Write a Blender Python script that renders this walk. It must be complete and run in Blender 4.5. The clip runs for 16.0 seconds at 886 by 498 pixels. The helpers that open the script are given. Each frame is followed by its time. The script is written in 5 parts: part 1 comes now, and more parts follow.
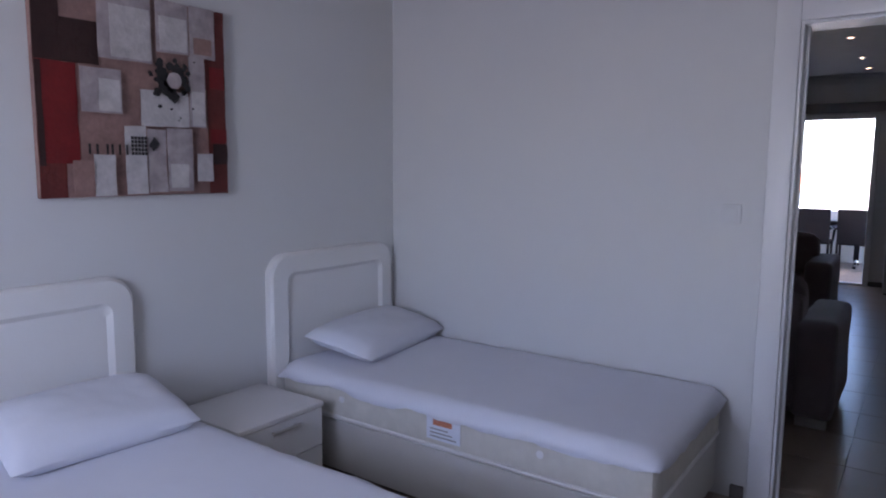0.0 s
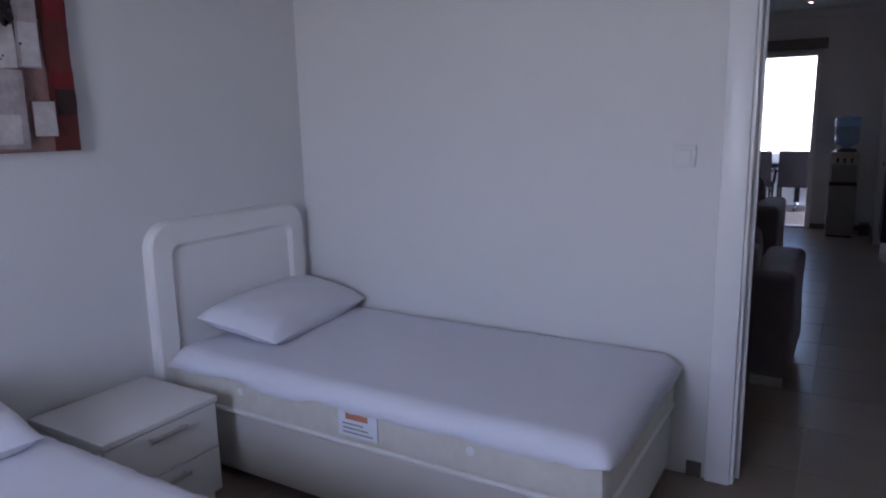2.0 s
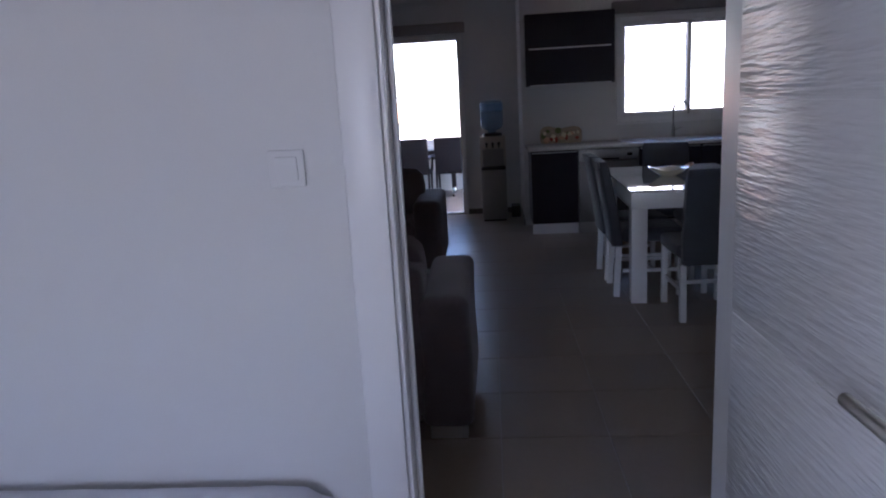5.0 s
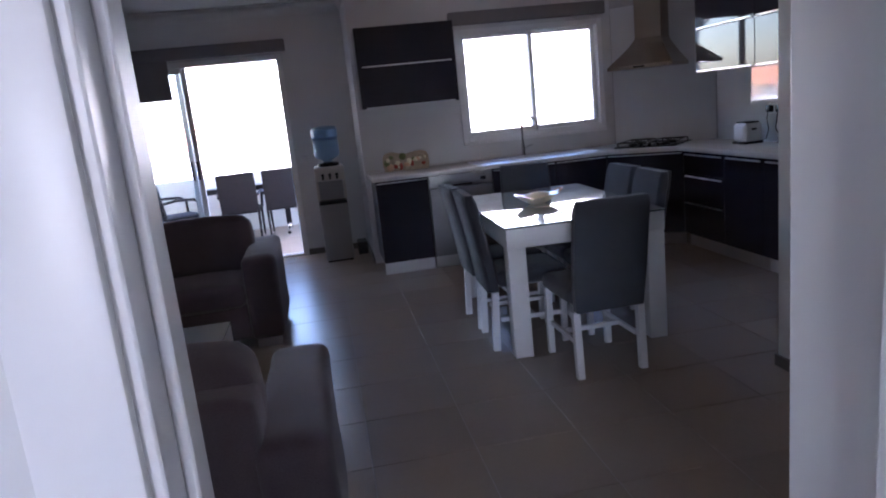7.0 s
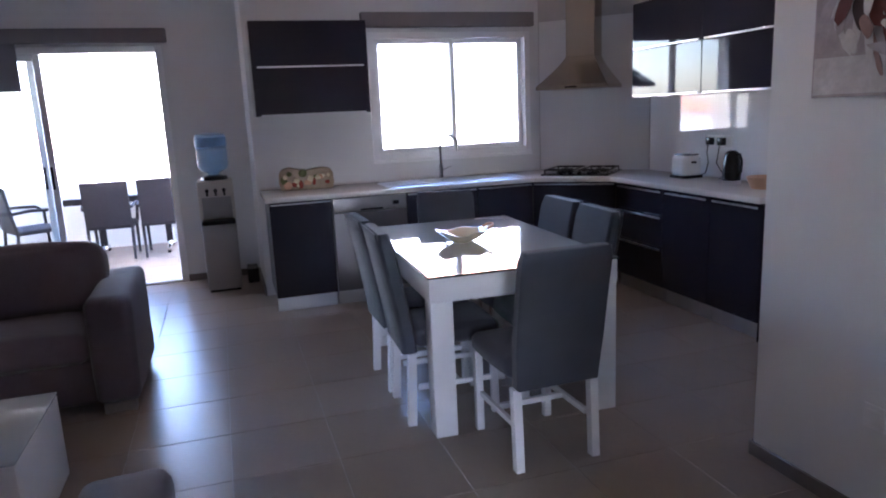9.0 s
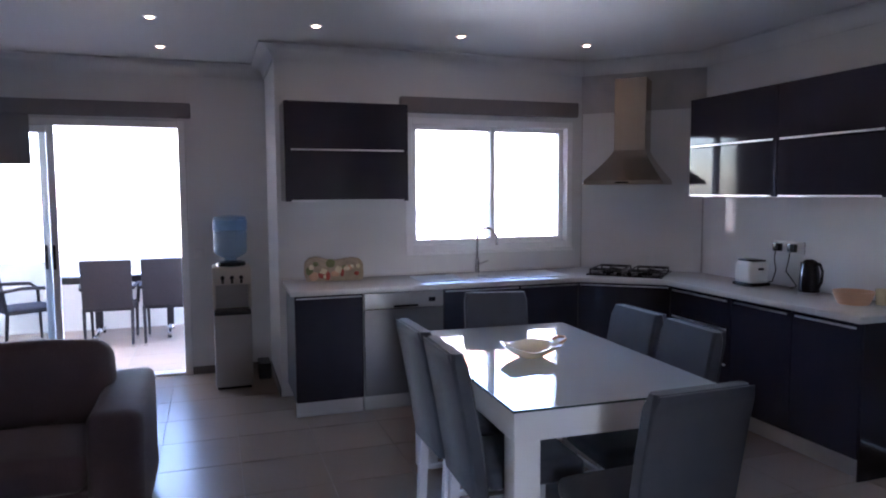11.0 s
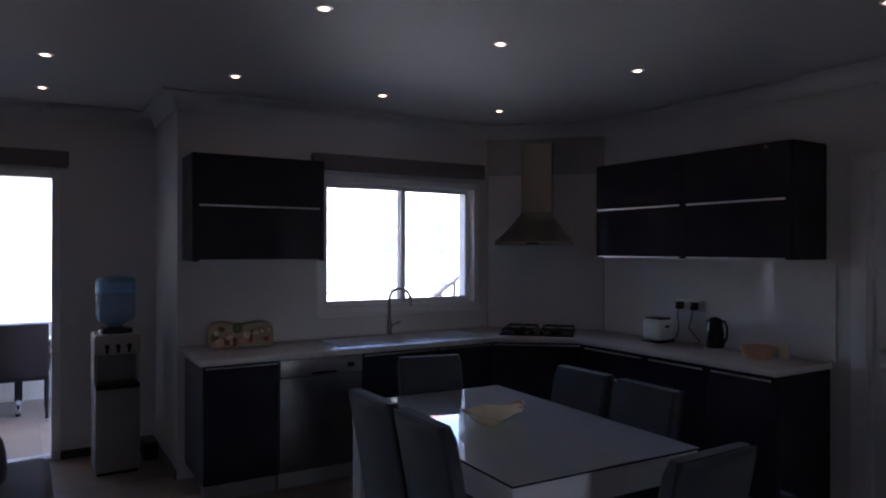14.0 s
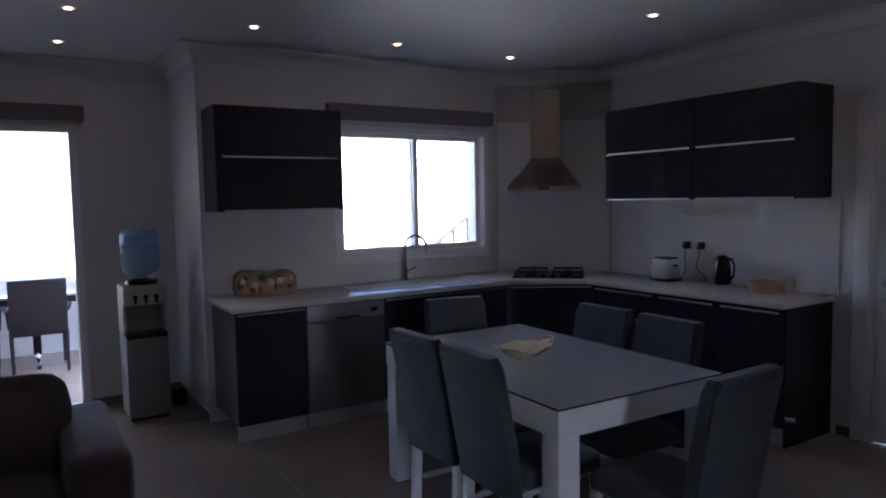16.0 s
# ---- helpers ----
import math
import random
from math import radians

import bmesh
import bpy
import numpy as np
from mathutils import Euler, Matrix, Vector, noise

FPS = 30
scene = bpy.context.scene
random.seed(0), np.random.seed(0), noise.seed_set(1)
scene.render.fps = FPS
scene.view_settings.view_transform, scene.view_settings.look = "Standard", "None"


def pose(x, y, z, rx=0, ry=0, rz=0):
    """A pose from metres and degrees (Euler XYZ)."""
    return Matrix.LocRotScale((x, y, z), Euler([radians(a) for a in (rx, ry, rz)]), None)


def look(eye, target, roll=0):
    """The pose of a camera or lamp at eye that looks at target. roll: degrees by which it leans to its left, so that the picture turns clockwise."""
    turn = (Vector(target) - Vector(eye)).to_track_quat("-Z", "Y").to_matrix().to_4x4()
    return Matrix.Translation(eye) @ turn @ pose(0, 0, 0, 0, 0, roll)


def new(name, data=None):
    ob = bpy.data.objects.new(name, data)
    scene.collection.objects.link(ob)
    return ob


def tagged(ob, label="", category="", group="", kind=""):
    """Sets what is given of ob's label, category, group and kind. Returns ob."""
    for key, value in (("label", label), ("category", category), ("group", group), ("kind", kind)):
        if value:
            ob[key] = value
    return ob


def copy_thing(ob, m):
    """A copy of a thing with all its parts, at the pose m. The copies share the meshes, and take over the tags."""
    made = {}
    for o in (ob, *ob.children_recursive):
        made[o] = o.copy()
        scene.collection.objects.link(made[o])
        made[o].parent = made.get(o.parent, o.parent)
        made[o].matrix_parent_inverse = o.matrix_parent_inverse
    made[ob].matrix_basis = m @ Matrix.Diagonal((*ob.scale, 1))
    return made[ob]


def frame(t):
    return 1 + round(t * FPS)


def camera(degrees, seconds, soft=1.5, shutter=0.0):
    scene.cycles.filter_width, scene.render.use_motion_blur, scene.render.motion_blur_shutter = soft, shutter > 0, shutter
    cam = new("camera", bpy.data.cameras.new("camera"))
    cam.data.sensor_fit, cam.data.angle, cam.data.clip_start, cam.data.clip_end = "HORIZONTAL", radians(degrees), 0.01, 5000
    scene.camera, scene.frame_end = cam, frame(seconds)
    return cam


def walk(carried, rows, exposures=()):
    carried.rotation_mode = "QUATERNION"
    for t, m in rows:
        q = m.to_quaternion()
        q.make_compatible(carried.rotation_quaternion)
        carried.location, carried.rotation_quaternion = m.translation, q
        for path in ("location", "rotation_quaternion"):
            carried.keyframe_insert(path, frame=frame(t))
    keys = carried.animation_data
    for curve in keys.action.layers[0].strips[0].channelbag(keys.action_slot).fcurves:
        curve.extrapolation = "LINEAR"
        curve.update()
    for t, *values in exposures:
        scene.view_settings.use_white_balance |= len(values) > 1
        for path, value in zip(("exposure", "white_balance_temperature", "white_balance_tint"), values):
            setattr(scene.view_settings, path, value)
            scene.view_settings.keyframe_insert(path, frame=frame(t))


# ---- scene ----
cam = camera(66.0, 16.0, soft=2.0)
PATH = [
    (0, (0.778, -3.157, 1.484), (-0.372, -1.539, 1.242), 0.4),
    (0.5, (0.762, -3.100, 1.470), (-0.396, -1.498, 1.166), -0.7),
    (1, (0.708, -3.017, 1.460), (-0.460, -1.445, 1.058), -1.5),
    (1.5, (0.660, -2.890, 1.447), (-0.483, -1.297, 1.049), -2.1),
    (2, (0.625, -2.693, 1.439), (-0.387, -1.008, 1.066), -1.2),
    (2.5, (0.617, -2.515, 1.432), (-0.249, -0.762, 1.007), -2.1),
    (3, (0.596, -2.374, 1.430), (0.051, -0.488, 1.046), -3.1),
    (3.5, (0.539, -2.182, 1.429), (0.188, -0.249, 1.057), -3.6),
    (4, (0.520, -1.986, 1.434), (0.188, -0.056, 1.030), -4.7),
    (4.5, (0.544, -1.734, 1.451), (0.196, 0.196, 1.063), -4.0),
    (5, (0.547, -1.530, 1.417), (0.390, 0.418, 0.991), -3.3),
    (7.5, (0.497, -0.418, 1.471), (0.996, 1.475, 1.062), -5.8),
    (8, (0.503, -0.221, 1.466), (1.189, 1.607, 1.029), -4.9),
    (8.5, (0.587, 0.011, 1.472), (1.156, 1.884, 1.063), -4.0),
    (9, (0.629, 0.180, 1.482), (1.218, 2.050, 1.085), -2.6),
    (9.5, (0.590, 0.382, 1.501), (1.231, 2.248, 1.177), -3.6),
    (10, (0.575, 0.569, 1.529), (1.133, 2.477, 1.309), -2.0),
    (12.5, (0.116, 0.939, 1.569), (0.973, 2.744, 1.485), 1.0),
    (13, (0.085, 1.043, 1.575), (1.004, 2.819, 1.543), -0.8),
    (13.5, (0.068, 1.091, 1.587), (1.049, 2.834, 1.601), 0.2),
    (14, (0.011, 1.094, 1.582), (1.050, 2.803, 1.582), 0.1),
    (14.5, (-0.068, 1.099, 1.588), (1.028, 2.771, 1.544), -0.4),
    (15, (-0.127, 1.099, 1.581), (0.996, 2.753, 1.515), 0.3),
    (15.5, (-0.202, 1.098, 1.581), (0.892, 2.769, 1.469), -1.6),
    (16, (-0.258, 1.096, 1.558), (0.814, 2.778, 1.412), -1.1),
]
EXPOSURES = [(t, e, 5850, 26) for t, e in ((0.0, 3.15), (5.0, 3.25), (7.5, 4.65), (9.0, 5.08), (10.0, 5.0), (12.5, 4.15), (13.0, 3.72), (13.5, 3.05), (14.5, 2.75), (15.2, 3.12), (16.0, 3.6))]
walk(cam, [(t, look(eye, target, roll)) for t, eye, target, roll in PATH], EXPOSURES)

# ---- world and large lights ----
world = bpy.data.worlds.new("world")
scene.world = world
world.use_nodes = True
wn = world.node_tree.nodes
wl = world.node_tree.links
sky = wn.new("ShaderNodeTexSky")
sky.sky_type = 'NISHITA'
sky.sun_disc = False
sky.sun_elevation = radians(52)
sky.sun_rotation = radians(217)
wl.new(sky.outputs[0], wn["Background"].inputs[0])
wn["Background"].inputs[1].default_value = 0.15

sun_data = bpy.data.lights.new("sun", 'SUN')
sun_data.energy = 5.0
sun_data.angle = radians(0.6)
sun_data.color = (1.0, 0.95, 0.88)
sun = new("sun", sun_data)
sun.matrix_world = look((0, 0, 0), (0.45, 0.60, -0.90))


def window_lamp(name, centre, target, w, h, power, colour):
    d = bpy.data.lights.new(name, 'AREA')
    d.shape, d.size, d.size_y, d.energy, d.color = 'RECTANGLE', w, h, power, colour
    o = new(name, d)
    o.matrix_world = look(centre, target)
    return o


# daylight from the bedroom window behind the camera
window_lamp("bedroom_daylight", (-0.35, -4.20, 1.62), (-1.0, -1.6, 0.8), 0.9, 1.25, 2.45, (0.86, 0.90, 1.0))


# ---- materials ----
def material(name, colour, rough=0.5, metal=0.0, vary=0.06, scale=6.0, bump=0.0, bump_scale=60.0, fine=0.0,
             coat=0.0, sheen=0.0, trans=0.0, emit=0.0, rand=0.0, ior=1.45, rough_vary=0.0):
    """A principled material with colour varied at a coarse and a fine scale and a light relief."""
    m = bpy.data.materials.new(name)
    m.use_nodes = True
    n, l = m.node_tree.nodes, m.node_tree.links
    p = n["Principled BSDF"]
    p.inputs["Roughness"].default_value = rough
    p.inputs["Metallic"].default_value = metal
    p.inputs["IOR"].default_value = ior
    p.inputs["Sheen Weight"].default_value = sheen
    p.inputs["Sheen Roughness"].default_value = 0.4
    p.inputs["Coat Weight"].default_value = coat
    p.inputs["Coat Roughness"].default_value = 0.04
    p.inputs["Transmission Weight"].default_value = trans
    tc = n.new("ShaderNodeTexCoord")
    big = n.new("ShaderNodeTexNoise")
    big.inputs["Scale"].default_value = scale
    big.inputs["Detail"].default_value = 5
    l.new(tc.outputs["Object"], big.inputs["Vector"])
    small = n.new("ShaderNodeTexNoise")
    small.inputs["Scale"].default_value = bump_scale
    small.inputs["Detail"].default_value = 4
    l.new(tc.outputs["Object"], small.inputs["Vector"])
    mix = n.new("ShaderNodeMath")
    mix.operation = 'MULTIPLY_ADD'
    mix.inputs[1].default_value = 2 * vary
    mix.inputs[2].default_value = 1 - vary
    l.new(big.outputs["Fac"], mix.inputs[0])
    mix2 = n.new("ShaderNodeMath")
    mix2.operation = 'MULTIPLY_ADD'
    mix2.inputs[1].default_value = 2 * fine
    mix2.inputs[2].default_value = 1 - fine
    l.new(small.outputs["Fac"], mix2.inputs[0])
    prod = n.new("ShaderNodeMath")
    prod.operation = 'MULTIPLY'
    l.new(mix.outputs[0], prod.inputs[0])
    l.new(mix2.outputs[0], prod.inputs[1])
    last = prod
    if rand:
        oi = n.new("ShaderNodeObjectInfo")
        r = n.new("ShaderNodeMath")
        r.operation = 'MULTIPLY_ADD'
        r.inputs[1].default_value = 2 * rand
        r.inputs[2].default_value = 1 - rand
        l.new(oi.outputs["Random"], r.inputs[0])
        last = n.new("ShaderNodeMath")
        last.operation = 'MULTIPLY'
        l.new(prod.outputs[0], last.inputs[0])
        l.new(r.outputs[0], last.inputs[1])
    sc = n.new("ShaderNodeVectorMath")
    sc.operation = 'SCALE'
    sc.inputs[0].default_value = colour
    l.new(last.outputs[0], sc.inputs["Scale"])
    l.new(sc.outputs[0], p.inputs["Base Color"])
    if rough_vary:
        rv = n.new("ShaderNodeMath")
        rv.operation = 'MULTIPLY_ADD'
        rv.inputs[1].default_value = 2 * rough_vary
        rv.inputs[2].default_value = rough - rough_vary
        l.new(big.outputs["Fac"], rv.inputs[0])
        l.new(rv.outputs[0], p.inputs["Roughness"])
    if bump:
        b = n.new("ShaderNodeBump")
        b.inputs["Strength"].default_value = bump
        b.inputs["Distance"].default_value = 0.004
        l.new(small.outputs["Fac"], b.inputs["Height"])
        l.new(b.outputs[0], p.inputs["Normal"])
    if emit:
        p.inputs["Emission Color"].default_value = (*colour, 1)
        p.inputs["Emission Strength"].default_value = emit
    return m


M_WALL = material("white_wall_paint", (0.66, 0.66, 0.65), 0.55, vary=0.03, scale=1.2, bump=0.10, bump_scale=140, fine=0.02)
# uneven darker grey, only for the diagonal kitchen corner wall
M_DARKWALL = material("darker_grey_wall_paint", (0.45, 0.435, 0.42), 0.6, vary=0.35, scale=3.5, bump=0.08, bump_scale=120, fine=0.05)
M_CEIL = material("ceiling_paint", (0.66, 0.66, 0.65), 0.7, vary=0.02, scale=0.8, bump=0.05, bump_scale=120)
M_TRIM = material("white_gloss_trim", (0.76, 0.76, 0.76), 0.32, vary=0.03, scale=3, bump=0.03, bump_scale=40)
M_PVC = material("white_pvc", (0.78, 0.78, 0.78), 0.3, vary=0.03, scale=4)
M_TILE = material("grey_brown_porcelain", (0.255, 0.205, 0.162), 0.30, vary=0.10, scale=2.2, bump=0.05, bump_scale=35, fine=0.06, rand=0.05, rough_vary=0.06)
M_GROUT = material("pale_grout", (0.33, 0.31, 0.28), 0.85, vary=0.12, scale=4, fine=0.1, bump=0.2)
M_SKIRT = material("tile_skirting", (0.125, 0.11, 0.10), 0.35, vary=0.1, scale=5, fine=0.06)
M_SHEET = material("white_cotton_sheet", (0.72, 0.735, 0.80), 0.85, vary=0.03, scale=3, bump=0.45, bump_scale=11, fine=0.02)
M_PILLOW = material("white_pillow_cotton", (0.72, 0.735, 0.79), 0.8, vary=0.03, scale=4, bump=0.45, bump_scale=14, fine=0.02)
M_TICK = material("cream_quilted_ticking", (0.62, 0.60, 0.54), 0.75, vary=0.12, scale=14, bump=0.5, bump_scale=24, fine=0.08)
M_BEDBASE = material("cream_bed_base_fabric", (0.62, 0.61, 0.58), 0.7, vary=0.05, scale=5, bump=0.2, bump_scale=160, fine=0.04)
M_HEAD = material("white_leatherette", (0.76, 0.75, 0.73), 0.42, vary=0.03, scale=4, bump=0.15, bump_scale=120, fine=0.02)
M_LAM = material("white_laminate", (0.72, 0.71, 0.70), 0.35, vary=0.03, scale=5, bump=0.05, bump_scale=70)
M_STEEL = material("brushed_steel", (0.62, 0.60, 0.57), 0.28, metal=1.0, vary=0.08, scale=3, bump=0.06, bump_scale=90, fine=0.05)
M_HOOD = material("warm_brushed_steel", (0.48, 0.40, 0.32), 0.20, metal=1.0, vary=0.10, scale=3, bump=0.05, bump_scale=90, fine=0.06)
# the brushing runs level, so highlights stretch upright
M_HOOD.node_tree.nodes["Principled BSDF"].inputs["Anisotropic"].default_value = 0.6
M_HOOD.node_tree.nodes["Principled BSDF"].inputs["Anisotropic Rotation"].default_value = 0.25
M_DWDOOR = material("dark_dishwasher_steel", (0.15, 0.145, 0.145), 0.42, metal=0.75, vary=0.06, scale=3, bump=0.04, bump_scale=90)
M_DWSTEEL = material("dull_dishwasher_steel", (0.34, 0.33, 0.32), 0.42, metal=0.8, vary=0.06, scale=3, bump=0.04, bump_scale=90)
M_CHROME = material("chrome", (0.75, 0.75, 0.76), 0.10, metal=1.0, vary=0.03, scale=6)
M_ALU = material("aluminium_strip", (0.66, 0.66, 0.67), 0.30, metal=1.0, vary=0.06, scale=5, fine=0.04)
M_GLOSS = material("dark_gloss_lacquer", (0.030, 0.027, 0.036), 0.035, vary=0.15, scale=3, rough_vary=0.012, ior=1.38)
M_GLOSSIN = material("dark_carcass_board", (0.03, 0.026, 0.03), 0.4, vary=0.1, scale=6)
M_COUNTER = material("speckled_white_worktop", (0.69, 0.67, 0.64), 0.22, vary=0.10, scale=40, fine=0.22, bump_scale=260, bump=0.03)
M_SPLASH = material("glossy_white_splashback", (0.68, 0.68, 0.68), 0.05, vary=0.02, scale=2, coat=0.5)
M_SOFA = material("plum_brown_chenille", (0.125, 0.098, 0.110), 0.92, sheen=0.3, vary=0.16, scale=9, bump=0.6, bump_scale=220, fine=0.22)
M_CHAIRF = material("grey_woven_upholstery", (0.062, 0.068, 0.080), 0.9, sheen=0.22, vary=0.12, scale=8, bump=0.5, bump_scale=260, fine=0.2)
M_WHITEWOOD = material("white_lacquered_wood", (0.76, 0.76, 0.75), 0.28, vary=0.04, scale=5, bump=0.06, bump_scale=50)
M_TGLASS = material("grey_white_back_painted_glass", (0.49, 0.54, 0.56), 0.04, vary=0.03, scale=3, coat=0.8)
M_BOTTLE = material("blue_water_bottle", (0.52, 0.73, 0.95), 0.08, vary=0.05, scale=6, trans=0.75, ior=1.2)
M_BLUELAB = material("blue_paper_label", (0.20, 0.38, 0.62), 0.5, vary=0.3, scale=18)
M_COOLW = material("pale_cooler_plastic", (0.50, 0.46, 0.39), 0.4, vary=0.05, scale=6, fine=0.03)
M_COOLG = material("silver_cooler_plastic", (0.32, 0.31, 0.295), 0.38, vary=0.05, scale=6, metal=0.3)
M_BLACK = material("black_plastic", (0.015, 0.015, 0.016), 0.25, vary=0.1, scale=8)
M_BLACKGL = material("black_hob_enamel", (0.02, 0.02, 0.02), 0.2, vary=0.1, scale=9)
M_IRON = material("cast_iron", (0.03, 0.03, 0.03), 0.6, vary=0.15, scale=20, bump=0.2)
M_BLIND = material("grey_roller_blind", (0.21, 0.20, 0.205), 0.85, vary=0.06, scale=5, bump=0.3, bump_scale=260, fine=0.1)
M_WICKER = material("dark_brown_wicker", (0.024, 0.018, 0.020), 0.8, vary=0.2, scale=30, bump=0.9, bump_scale=110, fine=0.35)
M_BALFLOOR = material("terracotta_balcony_tile", (0.42, 0.33, 0.26), 0.5, vary=0.1, scale=3, fine=0.08, rand=0.06)
M_STUCCO = material("white_stucco", (0.80, 0.79, 0.76), 0.85, vary=0.05, scale=2, bump=0.3, bump_scale=90, fine=0.05)
M_ROOF = material("terracotta_roof", (0.42, 0.17, 0.09), 0.8, vary=0.2, scale=5, fine=0.2, bump=0.4)
M_GROUND = material("dry_ground", (0.22, 0.19, 0.145), 0.95, vary=0.25, scale=0.4, fine=0.2, bump_scale=6)
M_DARKGL = material("dark_window_glass", (0.08, 0.10, 0.12), 0.08, vary=0.05, scale=3)
M_SHUT = material("pale_grey_shutter", (0.13, 0.135, 0.15), 0.5, vary=0.06, scale=5)
M_IRONRAIL = material("black_wrought_iron", (0.03, 0.03, 0.03), 0.5, vary=0.1, scale=9)
M_BOWL = material("cream_ceramic_bowl", (0.78, 0.68, 0.46), 0.2, vary=0.08, scale=12, coat=0.4)
M_PEACH = material("peach_ceramic", (0.62, 0.36, 0.22), 0.35, vary=0.1, scale=10)
M_OLIVE = material("aged_cream_ceramic", (0.40, 0.31, 0.21), 0.45, vary=0.3, scale=22, fine=0.2, bump=0.2, bump_scale=50)
M_REDCER = material("red_glazed_ceramic", (0.38, 0.07, 0.04), 0.35, vary=0.25, scale=30)
M_GREENCER = material("olive_glazed_ceramic", (0.16, 0.18, 0.06), 0.35, vary=0.25, scale=30)
M_PAPER = material("white_plastic_mat", (0.72, 0.75, 0.82), 0.5, vary=0.04, scale=8)
M_ORANGE = material("orange_print", (0.52, 0.20, 0.12), 0.6, vary=0.05, scale=30)
M_PLATE = material("switch_plate_plastic", (0.66, 0.66, 0.655), 0.4, vary=0.02, scale=10)
M_GEDGE = material("dark_green_glass_edge", (0.035, 0.06, 0.055), 0.15, vary=0.05, scale=6)
M_SOCKET = material("socket_plastic", (0.74, 0.74, 0.73), 0.35, vary=0.02, scale=10)
M_LAMP = material("downlight_glow", (1.0, 0.60, 0.34), 0.5, emit=2.6)
# canvas paints
P_RUST = material("rust_red_paint", (0.12, 0.022, 0.017), 0.6, vary=0.5, scale=7, fine=0.2, bump=0.6, bump_scale=60)
P_RED = material("bright_red_paint", (0.17, 0.010, 0.010), 0.55, vary=0.45, scale=9, fine=0.2, bump=0.5, bump_scale=60)
P_DARK = material("dark_maroon_paint", (0.035, 0.014, 0.012), 0.6, vary=0.4, scale=9, bump=0.6, bump_scale=60)
P_TAN = material("dusty_pink_paint", (0.29, 0.175, 0.15), 0.65, vary=0.45, scale=15, fine=0.2, bump=0.6, bump_scale=55)
P_GREY = material("grey_lilac_paint", (0.36, 0.31, 0.31), 0.65, vary=0.55, scale=15, fine=0.15, bump=0.6, bump_scale=55)
P_WHITE = material("chalk_white_paint", (0.50, 0.47, 0.46), 0.65, vary=0.38, scale=15, fine=0.15, bump=0.7, bump_scale=55)
P_BLACK = material("black_ink_paint", (0.02, 0.018, 0.018), 0.6, vary=0.3, scale=20, bump=0.4)


def glass_material():
    m = bpy.data.materials.new("clear_pane_glass")
    m.use_nodes = True
    n, l = m.node_tree.nodes, m.node_tree.links
    n.remove(n["Principled BSDF"])
    tr, gl, fr, mx = (n.new("ShaderNodeBsdfTransparent"), n.new("ShaderNodeBsdfGlossy"), n.new("ShaderNodeFresnel"), n.new("ShaderNodeMixShader"))
    tr.inputs[0].default_value = (0.94, 0.96, 0.97, 1)
    gl.inputs["Roughness"].default_value = 0.02
    l.new(fr.outputs[0], mx.inputs[0])
    l.new(tr.outputs[0], mx.inputs[1])
    l.new(gl.outputs[0], mx.inputs[2])
    l.new(mx.outputs[0], n["Material Output"].inputs[0])
    return m


M_GLASS = glass_material()


def embossed_door():
    """White lacquered door skin with a carved, wavy horizontal grain."""
    m = material("embossed_white_door_skin", (0.74, 0.74, 0.74), 0.28, vary=0.03, scale=3)
    n, l = m.node_tree.nodes, m.node_tree.links
    tc = n.new("ShaderNodeTexCoord")
    mp = n.new("ShaderNodeMapping")
    mp.inputs["Scale"].default_value = (9, 9, 92)
    mp.inputs["Rotation"].default_value = (radians(7), 0, 0)
    nz = n.new("ShaderNodeTexNoise")
    nz.inputs["Scale"].default_value = 1.0
    nz.inputs["Detail"].default_value = 2.5
    b = n.new("ShaderNodeBump")
    b.inputs["Strength"].default_value = 0.75
    b.inputs["Distance"].default_value = 0.008
    l.new(tc.outputs["Object"], mp.inputs[0])
    l.new(mp.outputs[0], nz.inputs["Vector"])
    l.new(nz.outputs["Fac"], b.inputs["Height"])
    l.new(b.outputs[0], n["Principled BSDF"].inputs["Normal"])
    return m


M_DOORSKIN = embossed_door()


# ---- mesh helpers ----
def nb():
    return bmesh.new()


def merge(bm, tmp, m=None):
    if m is not None:
        bmesh.ops.transform(tmp, matrix=m, verts=tmp.verts)
    me = bpy.data.meshes.new("tmp")
    tmp.to_mesh(me)
    tmp.free()
    bm.from_mesh(me)
    bpy.data.meshes.remove(me)
    return bm


def box(lo, hi, b=0.0, seg=2, bm=None, m=None):
    """A box between two corners with bevelled edges, added to bm."""
    t = bmesh.new()
    bmesh.ops.create_cube(t, size=1)
    s = [hi[i] - lo[i] for i in range(3)]
    c = [(hi[i] + lo[i]) / 2 for i in range(3)]
    for v in t.verts:
        v.co = Vector((c[0] + v.co.x * s[0], c[1] + v.co.y * s[1], c[2] + v.co.z * s[2]))
    for f in t.faces:
        f.material_index = 1
    if b > 0:
        bmesh.ops.bevel(t, geom=t.edges[:], offset=min(b, 0.49 * min(s)), segments=seg, affect='EDGES', profile=0.5, material=0)
    return merge(bm if bm is not None else bmesh.new(), t, m)


def tube(p0, p1, r0, r1=None, seg=14, bm=None, caps=True):
    """A tapered rod from p0 to p1."""
    r1 = r0 if r1 is None else r1
    t = bmesh.new()
    d = Vector(p1) - Vector(p0)
    bmesh.ops.create_cone(t, cap_ends=caps, segments=seg, radius1=r0, radius2=r1, depth=d.length)
    q = d.to_track_quat('Z', 'Y').to_matrix().to_4x4()
    return merge(bm if bm is not None else bmesh.new(), t, Matrix.Translation((Vector(p0) + Vector(p1)) / 2) @ q)


